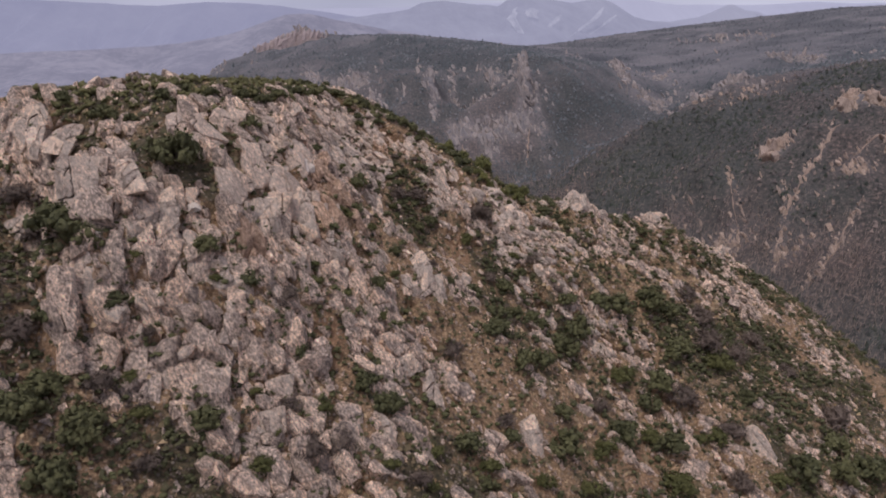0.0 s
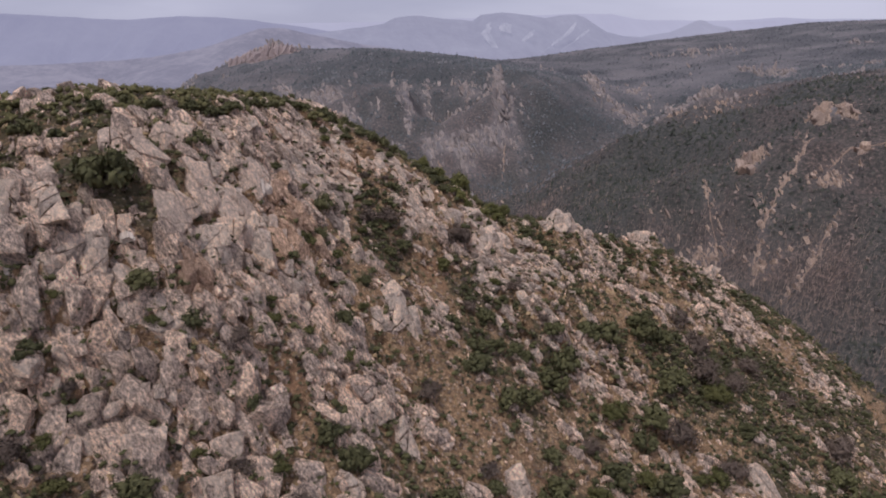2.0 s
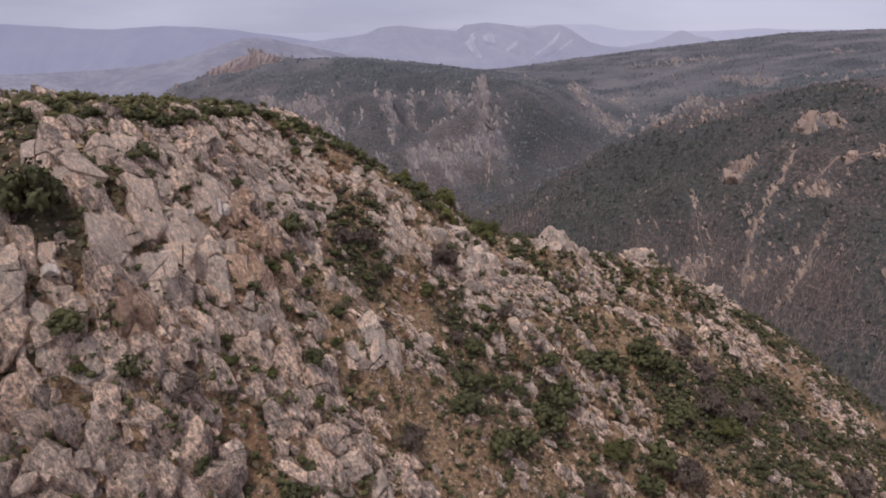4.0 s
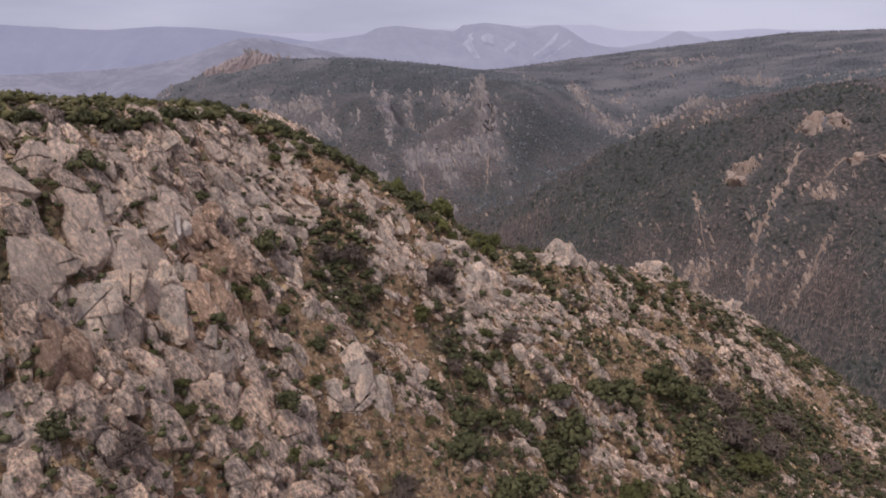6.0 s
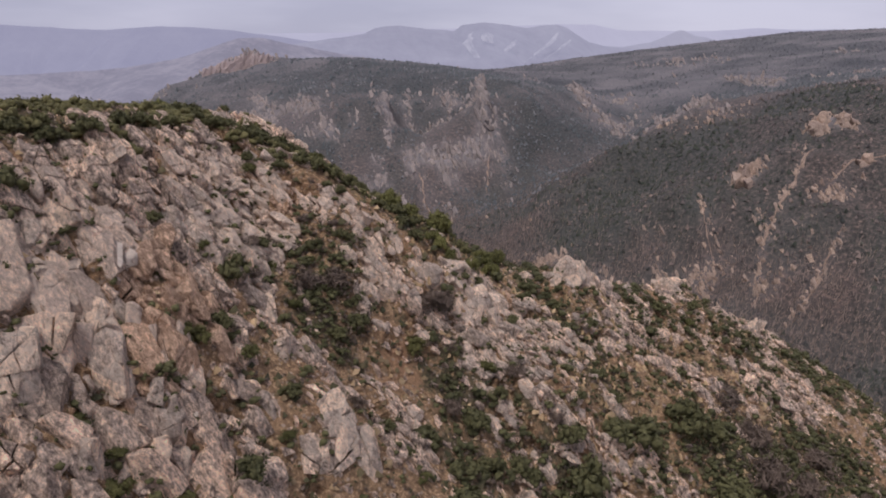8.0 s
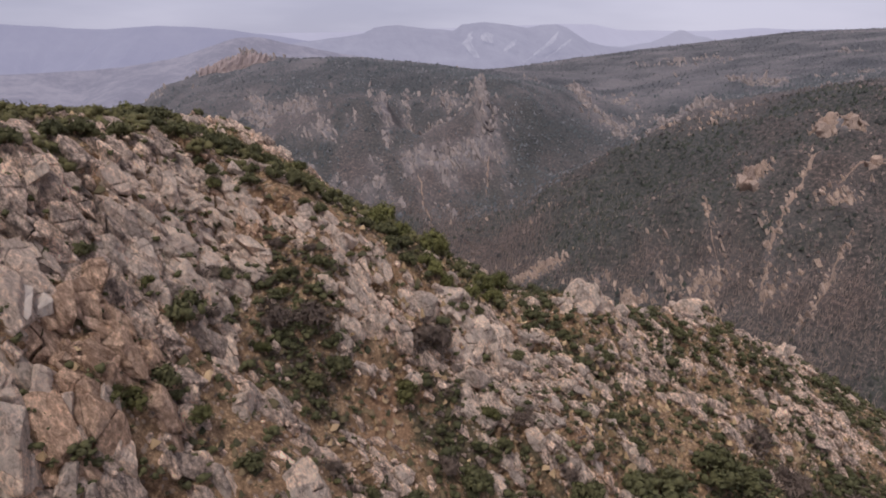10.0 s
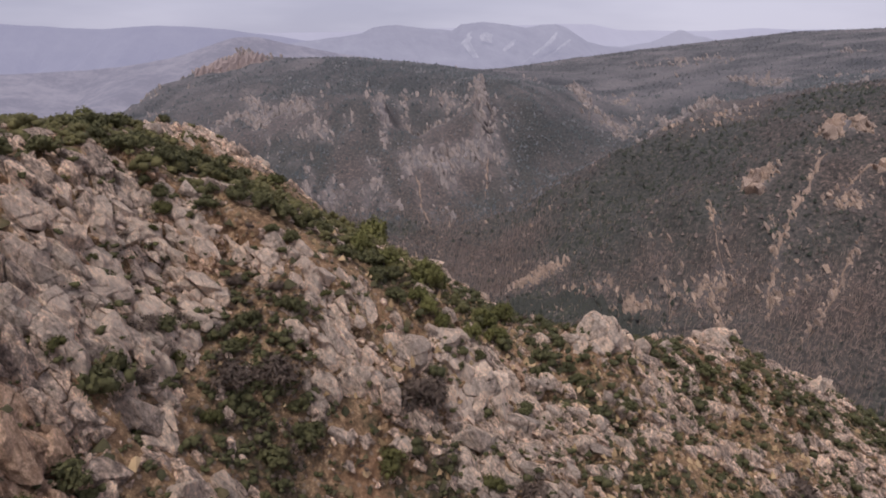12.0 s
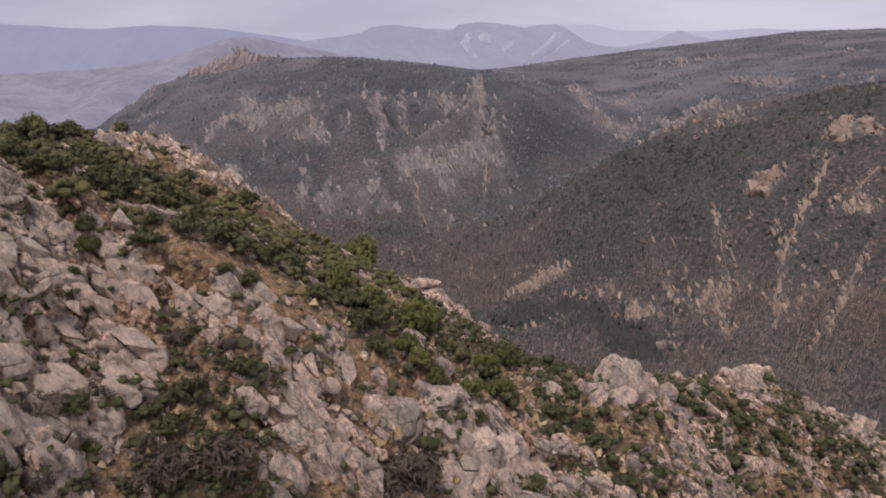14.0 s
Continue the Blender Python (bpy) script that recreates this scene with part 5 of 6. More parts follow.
CLIFF_OAKS_BACK = [(-18.4, 125.7, 1.4), (-20.4, 126.7, 1.4), (-12.4, 135.2, 0.9), (-14.9, 137.2, 1.0)]
for x, y, s in CLIFF_OAKS_BACK:
    set_plant(OAKS, x, y, s)
SPUR_OAKS = [(5.6, 67.6, 1.1), (-5.9, 67.8, 1.7), (3.1, 70.2, 1.9), (-6.2, 87.8, 0.9), (7.6, 88.4, 1.9), (3.1, 91.3, 0.9), (7.6, 92.4, 1.3), (1.1, 92.7, 0.8), (4.6, 93.6, 1.6), (-3.6, 98.4, 0.9), (-2.1, 100.6, 1.0), (-1.3, 101.4, 0.8), (-2.6, 102.1, 0.6), (-6.9, 103.1, 0.8), (-6.2, 105.3, 0.8), (-3.7, 106.5, 0.8), (-5.5, 112.2, 0.6), (-3.9, 112.3, 0.8), (4.2, 113.4, 0.9), (3.7, 113.9, 0.5), (-0.3, 114.8, 0.9), (-6.5, 115.1, 1.1), (2.7, 115.2, 1.0), (-5.2, 115.4, 1.0), (3.9, 116.3, 0.8), (-3.5, 116.6, 0.9), (1.8, 117.4, 1.1), (-2.3, 118.7, 0.9), (0.1, 123.8, 0.8)]
for x, y, s in SPUR_OAKS:
    set_plant(OAKS, x, y, s)
SLOPE_OAKS = [(8.5, 74.6, 1.3), (15.9, 78.1, 2.5), (16.3, 83.0, 1.5), (11.3, 85.2, 1.7), (25.0, 85.5, 2.4), (14.1, 88.5, 1.8), (18.4, 94.7, 2.1), (10.5, 94.8, 1.4), (15.3, 96.9, 1.2), (13.7, 97.2, 1.3), (20.6, 97.4, 2.4), (9.2, 98.3, 1.5), (19.5, 100.1, 1.5), (11.9, 101.6, 0.9), (20.2, 102.3, 0.9), (24.9, 102.5, 1.9), (27.8, 103.0, 2.6), (9.9, 105.2, 0.6), (25.0, 105.7, 1.0), (24.2, 107.8, 0.9), (9.2, 110.6, 0.5), (14.3, 110.7, 0.7), (8.1, 111.0, 0.4), (10.6, 112.9, 0.6), (11.4, 112.9, 0.5), (24.9, 114.9, 0.9), (17.1, 116.2, 0.8), (20.7, 116.3, 0.8), (13.7, 117.3, 0.6), (20.1, 117.4, 0.6), (17.4, 117.8, 0.8), (16.5, 120.2, 0.6)]
for x, y, s in SLOPE_OAKS:
    set_plant(OAKS, x, y, s)
SLOPE_OAKS_BACK = [(19.5, 120.6, 0.7)]
for x, y, s in SLOPE_OAKS_BACK:
    set_plant(OAKS, x, y, s)
EAST_OAKS = [(33.3, 86.7, 2.3), (54.4, 89.2, 2.8), (30.7, 91.9, 1.8), (62.5, 92.1, 2.3), (33.8, 95.3, 2.4), (69.1, 95.3, 3.1), (63.7, 96.7, 2.6), (48.7, 98.6, 1.5), (38.1, 101.8, 2.6), (34.6, 107.4, 2.4), (37.7, 107.7, 2.0), (38.3, 127.5, 1.1), (34.0, 130.3, 0.7), (44.4, 130.4, 1.0)]
for x, y, s in EAST_OAKS:
    set_plant(OAKS, x, y, s)
SPUR_PINES = [(7.8, 113.6, 0.7), (6.7, 113.7, 0.8), (5.9, 115.1, 0.8), (6.6, 117.8, 1.2), (3.2, 118.8, 1.0), (1.0, 119.3, 1.1), (0.3, 158, 2.1)]
for x, y, s in SPUR_PINES:
    set_plant(PINES, x, y, s)
SLOPE_PINES = [(10.4, 115.0, 0.8), (12.8, 117.5, 0.9), (12.2, 119.6, 1.2), (8.3, 122.9, 1.2), (15.0, 124.9, 1.1)]
for x, y, s in SLOPE_PINES:
    set_plant(PINES, x, y, s)
WEST_BOXES = [(-27.3, 54.9, 1.1), (-28.8, 57.5, 0.9), (-29.5, 64.1, 0.9), (-23.2, 66.8, 0.7), (-29.7, 77.0, 0.7), (-23.3, 140.6, 0.9)]
for x, y, s in WEST_BOXES:
    set_plant(BOXES, x, y, s)
CLIFF_BOXES = [(-16.7, 55.6, 1.3), (-15.9, 59.3, 0.8), (-18.4, 61.3, 0.7), (-12.4, 63.8, 1.2), (-14.0, 74.7, 1.1), (-11.0, 75.9, 1.0), (-14.3, 76.0, 0.7), (-16.6, 76.1, 0.5), (-13.3, 85.4, 0.8), (-12.7, 86.6, 0.9), (-10.1, 88.9, 1.0), (-19.5, 92.6, 0.6), (-20.8, 93.8, 0.6), (-14.2, 94.6, 0.7), (-12.2, 98.0, 0.4), (-9.5, 100.6, 0.5), (-14.6, 101.7, 0.5), (-8.8, 103.8, 0.4), (-12.3, 105.3, 0.4), (-13.4, 109.4, 0.5), (-12.8, 110.8, 0.9), (-8.1, 117.0, 1.0), (-9.8, 139.7, 1.4)]
for x, y, s in CLIFF_BOXES:
    set_plant(BOXES, x, y, s)
SPUR_BOXES = [(-5.6, 62.1, 1.1), (-1.2, 63.1, 0.8), (-0.6, 67.3, 1.1), (5.7, 69.6, 1.3), (-7.5, 77.7, 1.0), (-6.4, 85.0, 0.6), (4.0, 89.2, 0.7), (-7.5, 98.2, 0.7), (3.6, 102.3, 1.3), (-6.5, 103.8, 0.6), (-1.3, 106.7, 0.4), (-1.0, 108.7, 0.5), (0.1, 110.9, 0.4)]
for x, y, s in SPUR_BOXES:
    set_plant(BOXES, x, y, s)
SLOPE_BOXES = [(12.6, 71.9, 1.2), (18.9, 75.0, 1.3), (22.3, 81.8, 1.8), (27.3, 94.5, 2.0), (11.0, 103.9, 1.0)]
for x, y, s in SLOPE_BOXES:
    set_plant(BOXES, x, y, s)
EAST_BOXES = [(33.1, 81.2, 2.3), (49.8, 86.9, 1.6), (30.4, 88.2, 1.8), (40.2, 89.8, 2.1), (45.2, 102.7, 2.2), (42.8, 127.4, 0.9)]
for x, y, s in EAST_BOXES:
    set_plant(BOXES, x, y, s)
WEST_TWIGS = [(-25.8, 51.4, 1.2), (-30.8, 55.9, 1.4), (-37.7, 56.3, 1.6), (-28.1, 60.7, 0.8), (-45.2, 73.2, 2.0), (-47.5, 75.2, 2.1)]
for x, y, s in WEST_TWIGS:
    set_plant(TWIGS, x, y, s)
CLIFF_TWIGS = [(-12.8, 59.6, 1.7), (-10.7, 61.6, 1.5), (-15.3, 62.5, 1.3), (-17.4, 70.0, 1.4), (-15.6, 76.2, 0.6), (-21.8, 86.3, 0.7), (-10.8, 97.4, 0.7), (-11.6, 100.5, 0.8), (-14.5, 106.9, 0.7)]
for x, y, s in CLIFF_TWIGS:
    set_plant(TWIGS, x, y, s)
SPUR_TWIGS = [(5.7, 106.8, 1.6), (6.6, 107.8, 1.1), (-2.7, 62.6, 1.3), (7.9, 76.4, 1.2), (1.2, 82.0, 1.5), (-1.5, 92.1, 0.8), (7.0, 98.8, 1.0), (-6.5, 101.4, 1.3), (-4.2, 102.6, 1.5), (-4.5, 107.6, 0.5), (-7.2, 107.8, 0.7)]
for x, y, s in SPUR_TWIGS:
    set_plant(TWIGS, x, y, s)
SLOPE_TWIGS = [(22.7, 88.7, 1.4), (18.2, 101.0, 1.1), (14.0, 103.9, 0.9)]
for x, y, s in SLOPE_TWIGS:
    set_plant(TWIGS, x, y, s)
EAST_TWIGS = [(43.0, 84.9, 1.7), (43.2, 91.1, 1.9), (37.1, 94.5, 2.1), (66.8, 103.2, 2.5), (44.2, 105.6, 2.5), (49.9, 107.2, 2.1), (60.7, 110.3, 1.6), (44.9, 111.1, 2.1), (55.6, 113.7, 2.0), (43.5, 116.7, 2.2)]
for x, y, s in EAST_TWIGS:
    set_plant(TWIGS, x, y, s)


SKYLINE_PINES = [(-34.9, 150, 1.7), (-31.1, 150, 1.25), (-46.2, 100, 1.2), (-44, 150, 1.0)]
for x, y, s in SKYLINE_PINES:
    set_plant(PINES, x, y, s, 0.0)


# places for low plants: on the broken mountain, and on the plateau behind it
beyond = ~inside & (LAND["x"] > -110) & (LAND["x"] < 100) & (LAND["y"] > 0) & (LAND["y"] < 235)
few = np.repeat(np.where(beyond)[0], 6)
jog = rng.uniform(-2, 2, (len(few), 2))
slope_x, slope_y = gradient(LAND["p"][:, 2], LAND_X, LAND_Y)
SP = np.concatenate([P, LAND["p"][few] + np.stack([jog[:, 0], jog[:, 1], slope_x[few] * jog[:, 0] + slope_y[few] * jog[:, 1]], 1)])
SX, SY = SP[:, 0], SP[:, 1]
s_rock, s_scrub = np.concatenate([rock, LAND["rock"][few]]), np.concatenate([scrub, LAND["scrub"][few]])
share = np.concatenate([dense * GRAIN * GRAIN / nz, np.full(len(few), 16 / 6)])
seen = ((SX > -56) & (SX < 98) & (SY > 46) & (SY < 176)) | ((SX < -15) & (SY > 80))
share = share * seen
green = share * (0.08 + smooth(0.35, 0.75, s_scrub)) * smooth(0.8, 0.3, s_rock)
# thick scrub on the plateau and behind the spur
for cx, cy, rx, ry, s in ((-37, 116, 13, 20, 4), (-6, 124, 10, 8, 5), (0, 140, 8, 12, 4), (10, 121, 6, 4, 4), (-40, 150, 22, 30, 4), (-30, 98, 6, 5, 1), (40, 104, 18, 10, 11), (60, 118, 18, 12, 10), (72, 135, 12, 10, 8), (22, 100, 12, 9, 5), (-36, 51, 16, 5, 9), (-43, 68, 5, 8, 9), (-22, 54, 9, 4, 5), (-6, 101, 4, 8, 6), (4, 98, 6, 5, 3)):
    green = green * (1 + s * np.exp(-(((SX - cx) / rx) ** 2 + ((SY - cy) / ry) ** 2)))


# low scrub between the larger bushes
def scatter_low(name, label, mat, number, lo, hi, leaves, weight, seed, lumps=5, core=0.88, slim=1.0):
    kinds = [crown_arrays(1.0, 0.95, lumps, leaves, 0.13 if slim == 1 else 0.1, seed + k, core, slim) for k in range(6)]
    vs, fs, base = [], [], 0
    for k, v in enumerate(chosen(weight, number)):
        cv, cf = kinds[k % 6]
        s = lo + (hi - lo) * rng.random() ** 1.8
        a = rng.uniform(0, 6.283)
        turn = np.array([[math.cos(a), -math.sin(a), 0], [math.sin(a), math.cos(a), 0], [0, 0, 1]])
        vs.append(cv @ turn.T * s * np.array([1, 1, rng.uniform(0.7, 1.1)]) + SP[v] - np.array([0, 0, 0.15 * s]))
        fs.append(cf + base)
        base += len(cv)
    ob = new(name, mesh_from(name, np.concatenate(vs), np.concatenate(fs), [mat], True))
    return tagged(ob, label, "scrub", kind="stuff")


scatter_low("low_scrub", "low dark green scrub over the stony slope", OAK_LEAF, 1400, 0.28, 1.15, 24, green, 400, 3)
slope = share * (SY < 152) * (SY > 72) * smooth(2, 12, SX) * (0.35 + smooth(0.0, 0.25, fbm(0.75 * SX - 0.65 * SY, 2.2 * (0.65 * SX + 0.75 * SY), 14, 3, 97))) * (1 + 1.6 * np.exp(-((SX - 44) / 16) ** 2 - ((SY - 107) / 12) ** 2)) * smooth(0.7, 0.4, s_rock) * (0.35 + s_scrub)
scatter_low("slope_scrub", "dark green scrub between ribs of rock", OAK_LEAF, 5200, 0.4, 1.5, 27, slope, 540, 2)
scatter_low("slope_brush", "brown leafless brush between ribs of rock", TWIG, 1500, 0.4, 1.2, 36, slope, 600, 2, 0.5, 0.5)
foot_zone = share * ((SX > -50) & (SX < 12)) * smooth(98, 84, SY) * smooth(0.7, 0.4, s_rock)
scatter_low("foot_brush", "brown leafless brush below the cliff", TWIG, 1200, 0.3, 1.0, 34, foot_zone, 640, 2, 0.5, 0.5)
scatter_low("foot_scrub", "dark green scrub below the cliff", OAK_LEAF, 1700, 0.35, 1.15, 24, foot_zone * (1 + 2 * np.exp(-((SX + 6) / 9) ** 2 - ((SY - 70) / 10) ** 2)), 580, 2)
scatter_low("dry_brush", "brown leafless brush over the stony slope", TWIG, 1100, 0.25, 1.0, 34, share * (0.15 + s_scrub) * smooth(0.85, 0.35, s_rock), 420, 2, 0.5, 0.5)
scatter_low("yellow_tufts", "yellow-green tufts of herbs among rocks", BOX_LEAF, 420, 0.2, 0.6, 36, share * (0.2 + s_scrub) * (SY < 174), 440, 3)

thick = blobs(SX, SY, THICKETS)
scatter_low("thicket", "dense dark green scrub over the plateau", PLATEAU_OAK, 1400, 0.55, 1.55, 34, share * np.clip(thick - 0.25, 0, 1) * smooth(1.0, 0.5, s_rock), 480, 4)
scatter_low("grey_thicket", "grey-brown scrub among the plateau bushes", TWIG, 220, 0.5, 1.1, 80, share * np.clip(thick - 0.25, 0, 1), 500, 3, 0.5, 0.5)
gully = sum(np.exp(-(((SX - cx) / rx) ** 2 + ((SY - cy) / ry) ** 2)) for cx, cy, rx, ry in ((-43, 68, 3, 8), (-38.5, 59, 3, 6), (-39, 63, 3, 5), (-36, 51, 12, 4), (-24, 55, 6, 4), (-7, 100, 3, 6), (-48, 54, 6, 6), (-6, 106, 2.5, 4), (-5, 105, 2.5, 4), (-5, 103, 2.5, 4), (-4, 102, 2.5, 3), (-4.5, 100, 2.5, 4)))
scatter_low("ledge_bushes", "small dark green bushes on rock ledges", OAK_LEAF, 900, 0.35, 1.0, 36, share * smooth(0.25, 0.5, s_rock) * (1 + 1.5 * np.exp(-((SX + 8) / 14) ** 2 - ((SY - 72) / 12) ** 2)) * (SY < 126) * (SX < 20), 620, 4)
scatter_low("gully_scrub", "dark green scrub in the gullies", OAK_LEAF, 560, 0.4, 1.05, 44, share * gully, 560, 5)
scatter_low("gully_brush", "brown leafless brush filling the gullies", TWIG, 640, 0.4, 1.15, 66, share * gully, 520, 2, 0.5, 0.5)
scatter_low("crevice_plants", "small dark plants rooted in rock crevices", OAK_LEAF, 1300, 0.18, 0.7, 16, share * smooth(0.3, 0.6, s_rock) * (SY < 160), 460, 2)

# ---- scrub woods of the far slopes ----
LX, LY = LAND["x"], LAND["y"]
area = (np.gradient(LAND_X)[None, :] * np.gradient(LAND_Y)[:, None]).ravel()
view = (LY > 225) & (LY < 1400) & (LX > -380) & (LX < 900) & (np.abs(LX) < 60 + 0.62 * LY)
wood = view * area * LAND["woods"] * (1.0 - 0.9 * LAND["rock"]) / (1 + (np.hypot(LX, LY) / 600) ** 2)
number = 56000
spots = rng.choice(len(wood), number, replace=True, p=wood / wood.sum())
jx = (rng.random(number) - 0.5) * np.gradient(LAND_X)[spots % len(LAND_X)]
jy = (rng.random(number) - 0.5) * np.gradient(LAND_Y)[spots // len(LAND_X)]
px, py = LX[spots] + jx, LY[spots] + jy
pz = LAND["p"][spots, 2] + slope_x[spots] * jx + slope_y[spots] * jy
SEED_V = np.array([(1, 0, -0.35), (0.3, 0.95, -0.35), (-0.8, 0.6, -0.35), (-0.8, -0.6, -0.35), (0.3, -0.95, -0.35), (0, 0, 1)])
SEED_F = np.array([(0, 1, 5), (1, 2, 5), (2, 3, 5), (3, 4, 5), (4, 0, 5)])
far_size = (0.42 + 1.25 * rng.random(number) ** 2.2) * np.minimum(0.9 + py / 2500, 1.15)
spin = rng.uniform(0, 6.283, number)
turned = np.stack([np.cos(spin)[:, None] * SEED_V[None, :, 0] - np.sin(spin)[:, None] * SEED_V[None, :, 1], np.sin(spin)[:, None] * SEED_V[None, :, 0] + np.cos(spin)[:, None] * SEED_V[None, :, 1], np.broadcast_to(SEED_V[None, :, 2], (number, len(SEED_V)))], 2)
sv = (turned + rng.normal(size=turned.shape) * 0.22) * rng.uniform(0.6, 1.2, (number, len(SEED_V), 1)) * far_size[:, None, None] * np.array([0.9, 0.9, 1.15])
sv = sv + np.stack([px, py, pz + 0.35 * far_size], 1)[:, None, :]
oaken = LAND["woods"][spots] + rng.normal(size=number) * 0.26 > 0.82
for name, label, mat, part in (("valley_scrub", "grey-green scrub woods on the slopes across the valley", FAR_LEAF, (py <= 620) & ~oaken), ("valley_oaks", "dark green oak woods on the slopes across the valley", FAR_OAK, (py <= 620) & oaken), ("hill_scrub", "hazy grey-green scrub woods on the hill beyond", HAZED_HILL_LEAF, (py > 620) & (py + 0.3 * px < 1010)), ("plateau_scrub", "pale hazy scrub woods on the plateau", HAZED_PLATEAU_LEAF, (py > 620) & (py + 0.3 * px >= 1010))):
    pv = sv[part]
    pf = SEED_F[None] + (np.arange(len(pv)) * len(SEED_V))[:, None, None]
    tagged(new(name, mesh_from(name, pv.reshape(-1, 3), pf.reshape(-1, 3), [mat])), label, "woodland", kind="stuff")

# leafless trees: pale bare stems among the scrub
bare = view * (LY < 640) * smooth(30, -15, LAND["p"][:, 2]) * area * (1.25 - np.clip(LAND["woods"], 0, 1)) * (1.0 - 0.6 * LAND["rock"]) / (1 + (np.hypot(LX, LY) / 450) ** 2)
number = 26000
spots = rng.choice(len(bare), number, replace=True, p=bare / bare.sum())
jx = (rng.random(number) - 0.5) * np.gradient(LAND_X)[spots % len(LAND_X)]
jy = (rng.random(number) - 0.5) * np.gradient(LAND_Y)[spots // len(LAND_X)]
foot = np.stack([LX[spots] + jx, LY[spots] + jy, LAND["p"][spots, 2] + slope_x[spots] * jx + slope_y[spots] * jy - 0.3], 1)
tall = rng.uniform(1.8, 5.0, number)
tip = foot + np.stack([rng.normal(size=number) * 0.22 + 0.12, rng.normal(size=number) * 0.2, np.ones(number)], 1) * tall[:, None]
ring = [np.array([math.cos(a), math.sin(a), 0]) for a in (0.3, 2.4, 4.5)]
thick = (0.06 + 0.05 * tall)[:, None]
tv = np.stack([foot + ring[0] * thick, foot + ring[1] * thick, foot + ring[2] * thick, tip], 1)
tf = np.array([(0, 1, 3), (1, 2, 3), (2, 0, 3)])[None] + (np.arange(number) * 4)[:, None, None]
tagged(new("bare_trees", mesh_from("bare_trees", tv.reshape(-1, 3), tf.reshape(-1, 3), [PALE_BARK])), "pale leafless trees among the valley scrub", "woodland", kind="stuff")


# a belt of dark pines in the valley
number = 650
leg = rng.choice(len(BELT) - 1, number)
part = rng.random(number)[:, None]
ends = np.array(BELT, float)
spot = ends[leg] * (1 - part) + ends[leg + 1] * part + rng.normal(size=(number, 2)) * (5.5, 5.0)
base_z = broad_height(spot[:, 0], spot[:, 1])
grow = rng.uniform(0.9, 2.0, number)
bv = (SEED_V[None] + rng.normal(size=(number, len(SEED_V), 3)) * 0.2) * np.array([1.0, 1.0, 1.6]) * grow[:, None, None] + np.concatenate([spot, base_z[:, None] + 0.6 * grow[:, None]], 1)[:, None, :]
bf = SEED_F[None] + (np.arange(number) * len(SEED_V))[:, None, None]
tagged(new("pine_belt", mesh_from("pine_belt", bv.reshape(-1, 3), bf.reshape(-1, 3), [WOOD_LEAF], True)), "belt of dark green pines in the valley", "woodland", kind="stuff")

# tufts of herbs and dry grass between the stones
number = 23000
spots = chosen(share * (smooth(0.75, 0.35, s_rock) + 0.12) * (SY < 180), number)
grow = 0.09 + 0.4 * rng.random(number) ** 1.7
hv = (SEED_V[None] + rng.normal(size=(number, len(SEED_V), 3)) * 0.3) * np.array([1.0, 1.0, 0.9]) * grow[:, None, None] + (SP[spots] + rng.normal(size=(number, 3)) * (0.12, 0.12, 0.03))[:, None, :]
hf = SEED_F[None] + (np.arange(number) * len(SEED_V))[:, None, None]
tagged(new("herb_tufts", mesh_from("herb_tufts", hv.reshape(-1, 3), hf.reshape(-1, 3), [HERB], True)), "olive and straw-coloured herb tufts between the stones", "herbs", kind="stuff")

# straw-coloured grass on the ledges of the spur and between the rocks
STRAW = make_far_leaf_material("straw_grass", [(0.1, (0.2, 0.135, 0.07)), (0.5, (0.36, 0.25, 0.135)), (1.0, (0.55, 0.40, 0.23))], 0.3)
number = 9000
spots = chosen(share * (SY < 152) * (0.25 + 2.0 * np.exp(-((SX - 26) / 20) ** 2 - ((SY - 115) / 12) ** 2)) * smooth(0.95, 0.5, s_rock), number)
grow = 0.1 + 0.28 * rng.random(number) ** 1.7
gv = (SEED_V[None] + rng.normal(size=(number, len(SEED_V), 3)) * 0.35) * np.array([1.0, 1.0, 1.1]) * grow[:, None, None] + (SP[spots] + rng.normal(size=(number, 3)) * (0.15, 0.15, 0.04))[:, None, :]
gf = SEED_F[None] + (np.arange(number) * len(SEED_V))[:, None, None]
tagged(new("straw_grass", mesh_from("straw_grass", gv.reshape(-1, 3), gf.reshape(-1, 3), [STRAW])), "straw-coloured dry grass between the rocks", "grass", kind="stuff")

# ---- stony chutes across the valley ----
def land_height(x, y):
    i = np.clip(np.searchsorted(LAND_X, x) - 1, 0, len(LAND_X) - 2)
    j = np.clip(np.searchsorted(LAND_Y, y) - 1, 0, len(LAND_Y) - 2)
    z = LAND["p"][:, 2].reshape(len(LAND_Y), len(LAND_X))
    fx, fy = (x - LAND_X[i]) / (LAND_X[i + 1] - LAND_X[i]), (y - LAND_Y[j]) / (LAND_Y[j + 1] - LAND_Y[j])
    return z[j, i] * (1 - fx) * (1 - fy) + z[j, i + 1] * fx * (1 - fy) + z[j + 1, i] * (1 - fx) * fy + z[j + 1, i + 1] * fx * fy


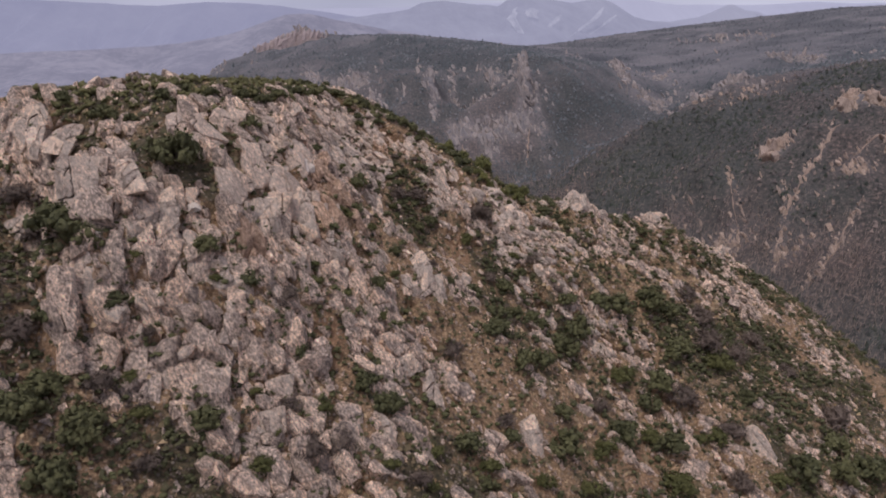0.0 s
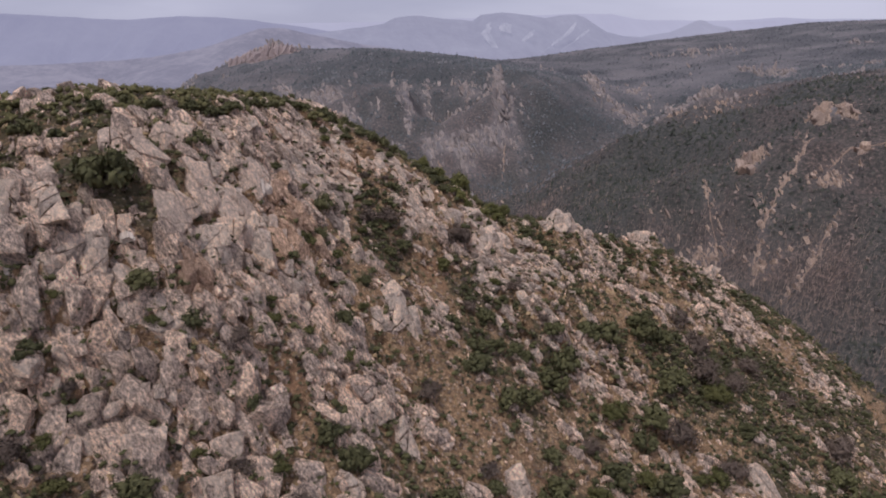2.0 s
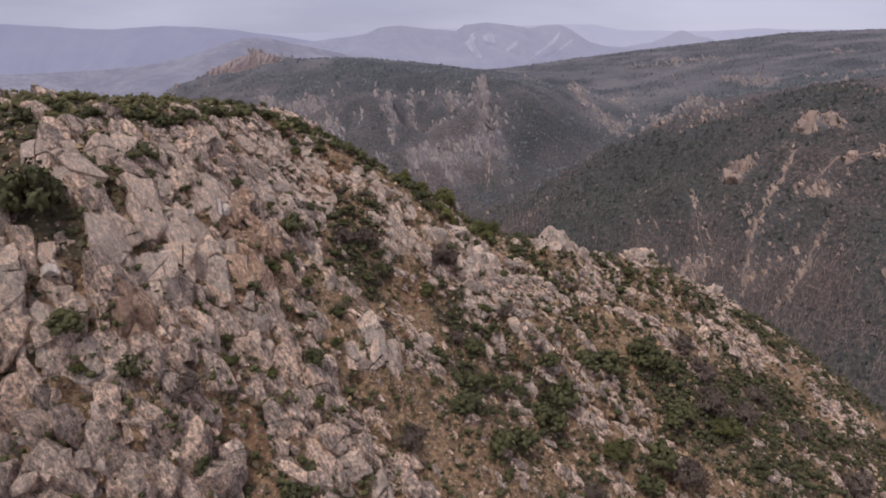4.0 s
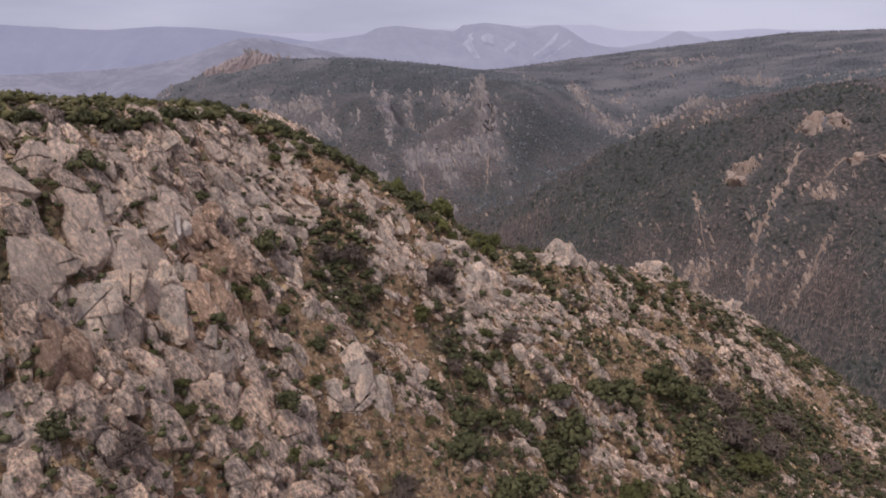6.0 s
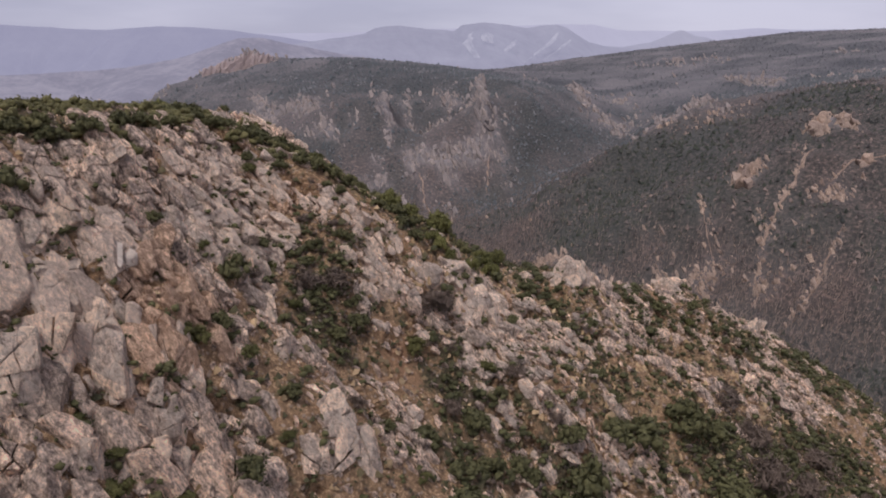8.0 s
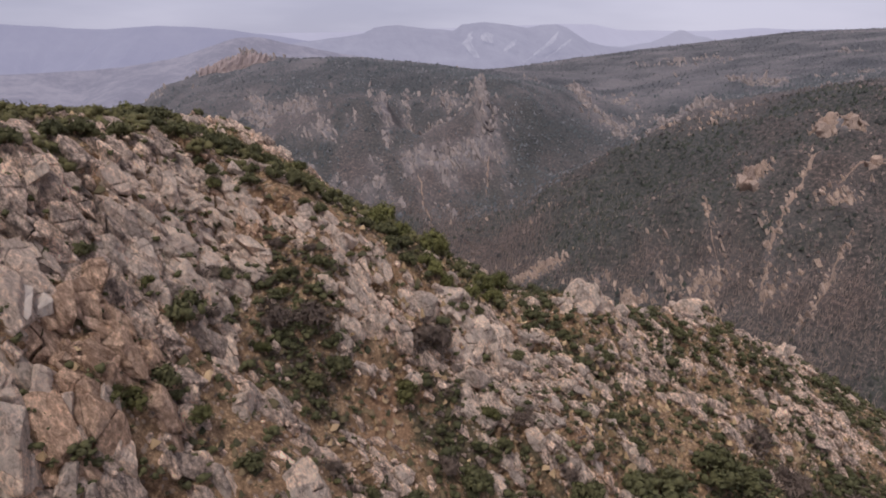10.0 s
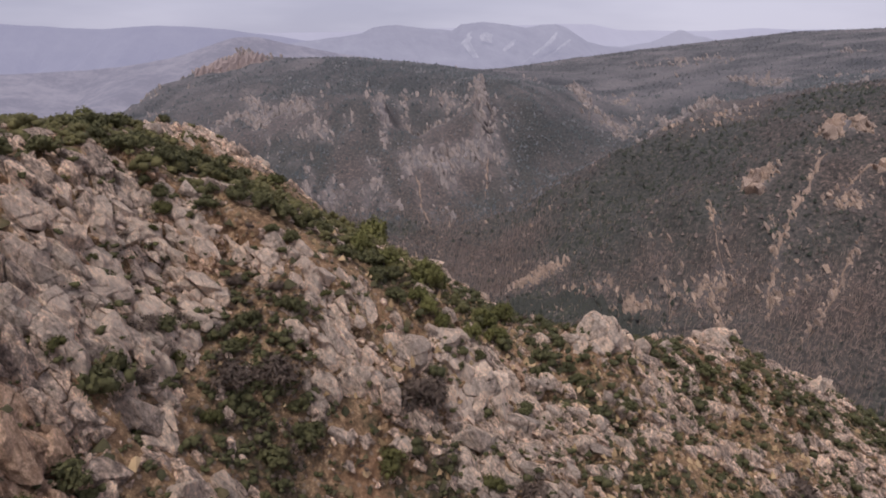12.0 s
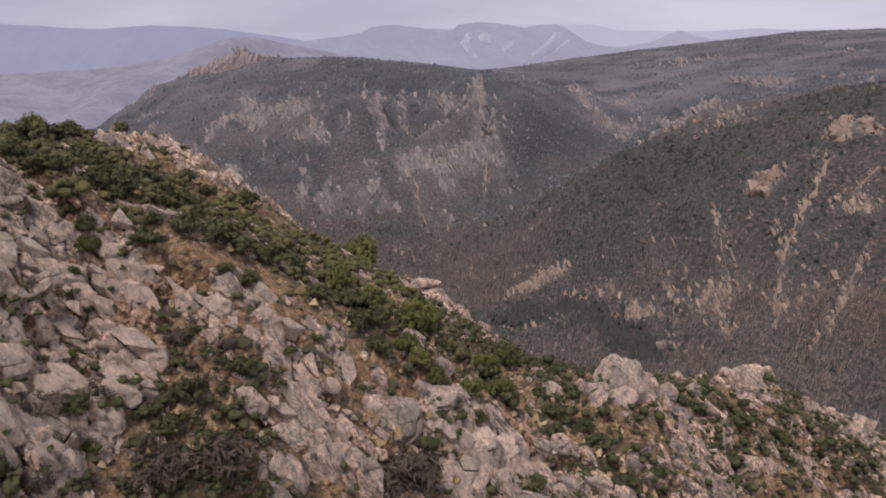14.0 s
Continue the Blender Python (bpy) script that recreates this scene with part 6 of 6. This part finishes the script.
def chute(line, wide, salt):
    """A strip of scree down a slope, with ragged edges and a hollow middle."""
    pts = np.array(line, float)
    along = np.concatenate([[0], np.cumsum(np.hypot(*np.diff(pts, axis=0).T))])
    s = np.arange(0, along[-1], 1.5)
    cx, cy = np.interp(s, along, pts[:, 0]) + 1.6 * fbm(s, s * 0, 14, 3, salt) * 2, np.interp(s, along, pts[:, 1]) + 2.4 * fbm(s, s * 0 + 9, 14, 3, salt)
    side = unit(np.stack([-np.gradient(cy), np.gradient(cx)], 1))
    w = wide * (0.25 + 1.1 * value_noise(s / 4, s * 0, salt)) * np.minimum(1, 0.25 + s / 12) * np.minimum(1, 0.15 + (along[-1] - s) / 25)
    rows = []
    for k in (-1, -0.5, 0, 0.5, 1):
        x = cx + side[:, 0] * w * k + (0.5 * fbm(s, s * 0 + k * 7, 3, 2, salt + 3) if abs(k) == 1 else 0)
        y = cy + side[:, 1] * w * k
        rows.append(np.stack([x, y, land_height(x, y) + (0.75 if abs(k) < 1 else 0.1) - 0.2 * (k == 0)], 1))
    v = np.stack(rows, 1).reshape(-1, 3)
    g = np.arange(len(v)).reshape(-1, 5)
    f = np.stack([g[:-1, :-1], g[:-1, 1:], g[1:, 1:], g[1:, :-1]], -1).reshape(-1, 4)
    return tagged(new("scree_chute", mesh_from("scree_chute", v, f, [SCREE])), "pale tan scree chute down the scrubby slope", "scree", "scree chutes across the valley")


for k, line in enumerate(CHUTES):
    chute(line, 1.05 if k == 0 else 0.55 if k < 4 else 0.8, 900 + k * 11)


# tan crags on the far hillside and at the end of the middle hill (x, y, half sizes, depth in the slope)
for k, (x, y, a, b, c, sink) in enumerate(((280, 488, 10, 8, 8, 0.55), (292, 482, 9, 7, 7, 0.55), (226, 470, 12, 7, 10, 0.7), (231, 476, 9, 7, 9, 0.7), (286, 440, 9, 5, 5, 0.7), (301, 436, 8, 5, 4, 0.7))):
    ob = new("outcrop", far_crag_meshes[k % len(far_crag_meshes)])
    ob.parent = ground
    ob.matrix_local = pose(x, y, float(land_height(np.array([x]), np.array([y]))[0]) - sink * c, -20, -15, 40 * k) @ Matrix.Diagonal((a, b, c, 1))
# the long pinkish cliff at the end of the middle hill: upright columns, place on the plan and half height
COLUMNS = [(-261, 1036, 79, 12), (-258, 1040, 80, 13), (-252, 1040, 82, 13), (-248, 1043, 82, 14), (-243, 1045, 83, 15), (-237, 1040, 85, 15), (-232, 1041, 86, 15), (-239, 1094, 86, 17), (-232, 1090, 88, 17), (-227, 1091, 89, 17), (-223, 1099, 90, 17), (-217, 1095, 91, 17), (-212, 1100, 92, 16), (-197, 1054, 94, 14), (-192, 1056, 96, 12), (-186, 1053, 97, 10), (-183, 1058, 97, 8), (-179, 1061, 97, 6)]
for k, (x, y, z, high) in enumerate(COLUMNS):
    for wide, shift, lower in ((rng.uniform(4.5, 6.5), 0, 0), (rng.uniform(3, 4.5), rng.uniform(-4, 4), rng.uniform(3, 8))):
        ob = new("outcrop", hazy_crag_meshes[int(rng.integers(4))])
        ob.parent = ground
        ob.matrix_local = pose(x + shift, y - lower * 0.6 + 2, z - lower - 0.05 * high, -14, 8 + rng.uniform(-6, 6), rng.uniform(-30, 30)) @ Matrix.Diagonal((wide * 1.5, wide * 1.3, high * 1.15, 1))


# broken rock standing out of the far slopes
def far_rocks(name, label, mat, weight, number, lo, hi):
    spots = rng.choice(len(weight), number, replace=True, p=weight / weight.sum())
    x = LX[spots] + (rng.random(number) - 0.5) * np.gradient(LAND_X)[spots % len(LAND_X)]
    y = LY[spots] + (rng.random(number) - 0.5) * np.gradient(LAND_Y)[spots // len(LAND_X)]
    z = land_height(x, y)
    vs, fs, total = [], [], 0
    for k in range(number):
        s = lo + (hi - lo) * rng.random() ** 2
        turn = np.array((Matrix.Rotation(radians(rng.uniform(-40, -15)), 3, "X") @ Matrix.Rotation(radians(rng.uniform(-30, 5)), 3, "Y") @ Matrix.Rotation(rng.uniform(0, 6.283), 3, "Z")))
        bv, bf = STONES[k % len(STONES)]
        vs.append(bv * np.array([0.55, 0.55, rng.uniform(1.0, 2.2)]) * s @ turn.T + (x[k], y[k], z[k] + 0.1 * s))
        fs.append(bf + total)
        total += len(bv)
    ob = new(name, mesh_from(name, np.concatenate(vs), np.concatenate(fs), [mat]))
    tagged(ob, label, kind="stuff").parent = ground


craggy = view * area * np.clip(LAND["rock"], 0, 1) ** 1.5
far_rocks("valley_rocks", "tan rocks standing out of the scrubby slopes", TAN_ROCK, craggy * (LY < 620) * (LAND["far"] > 0.5), 2300, 0.5, 2.0)
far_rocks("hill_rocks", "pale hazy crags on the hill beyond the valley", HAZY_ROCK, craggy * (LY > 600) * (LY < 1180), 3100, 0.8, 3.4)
# a bare pale ledge at the end of the far spine
set_block(3, vertex_at(8.5, 171), pose(0, 0, 0, 8, -6, 20) @ Matrix.Diagonal((2.2, 1.3, 0.4, 1)), -0.15, "outcrop", crag_meshes)
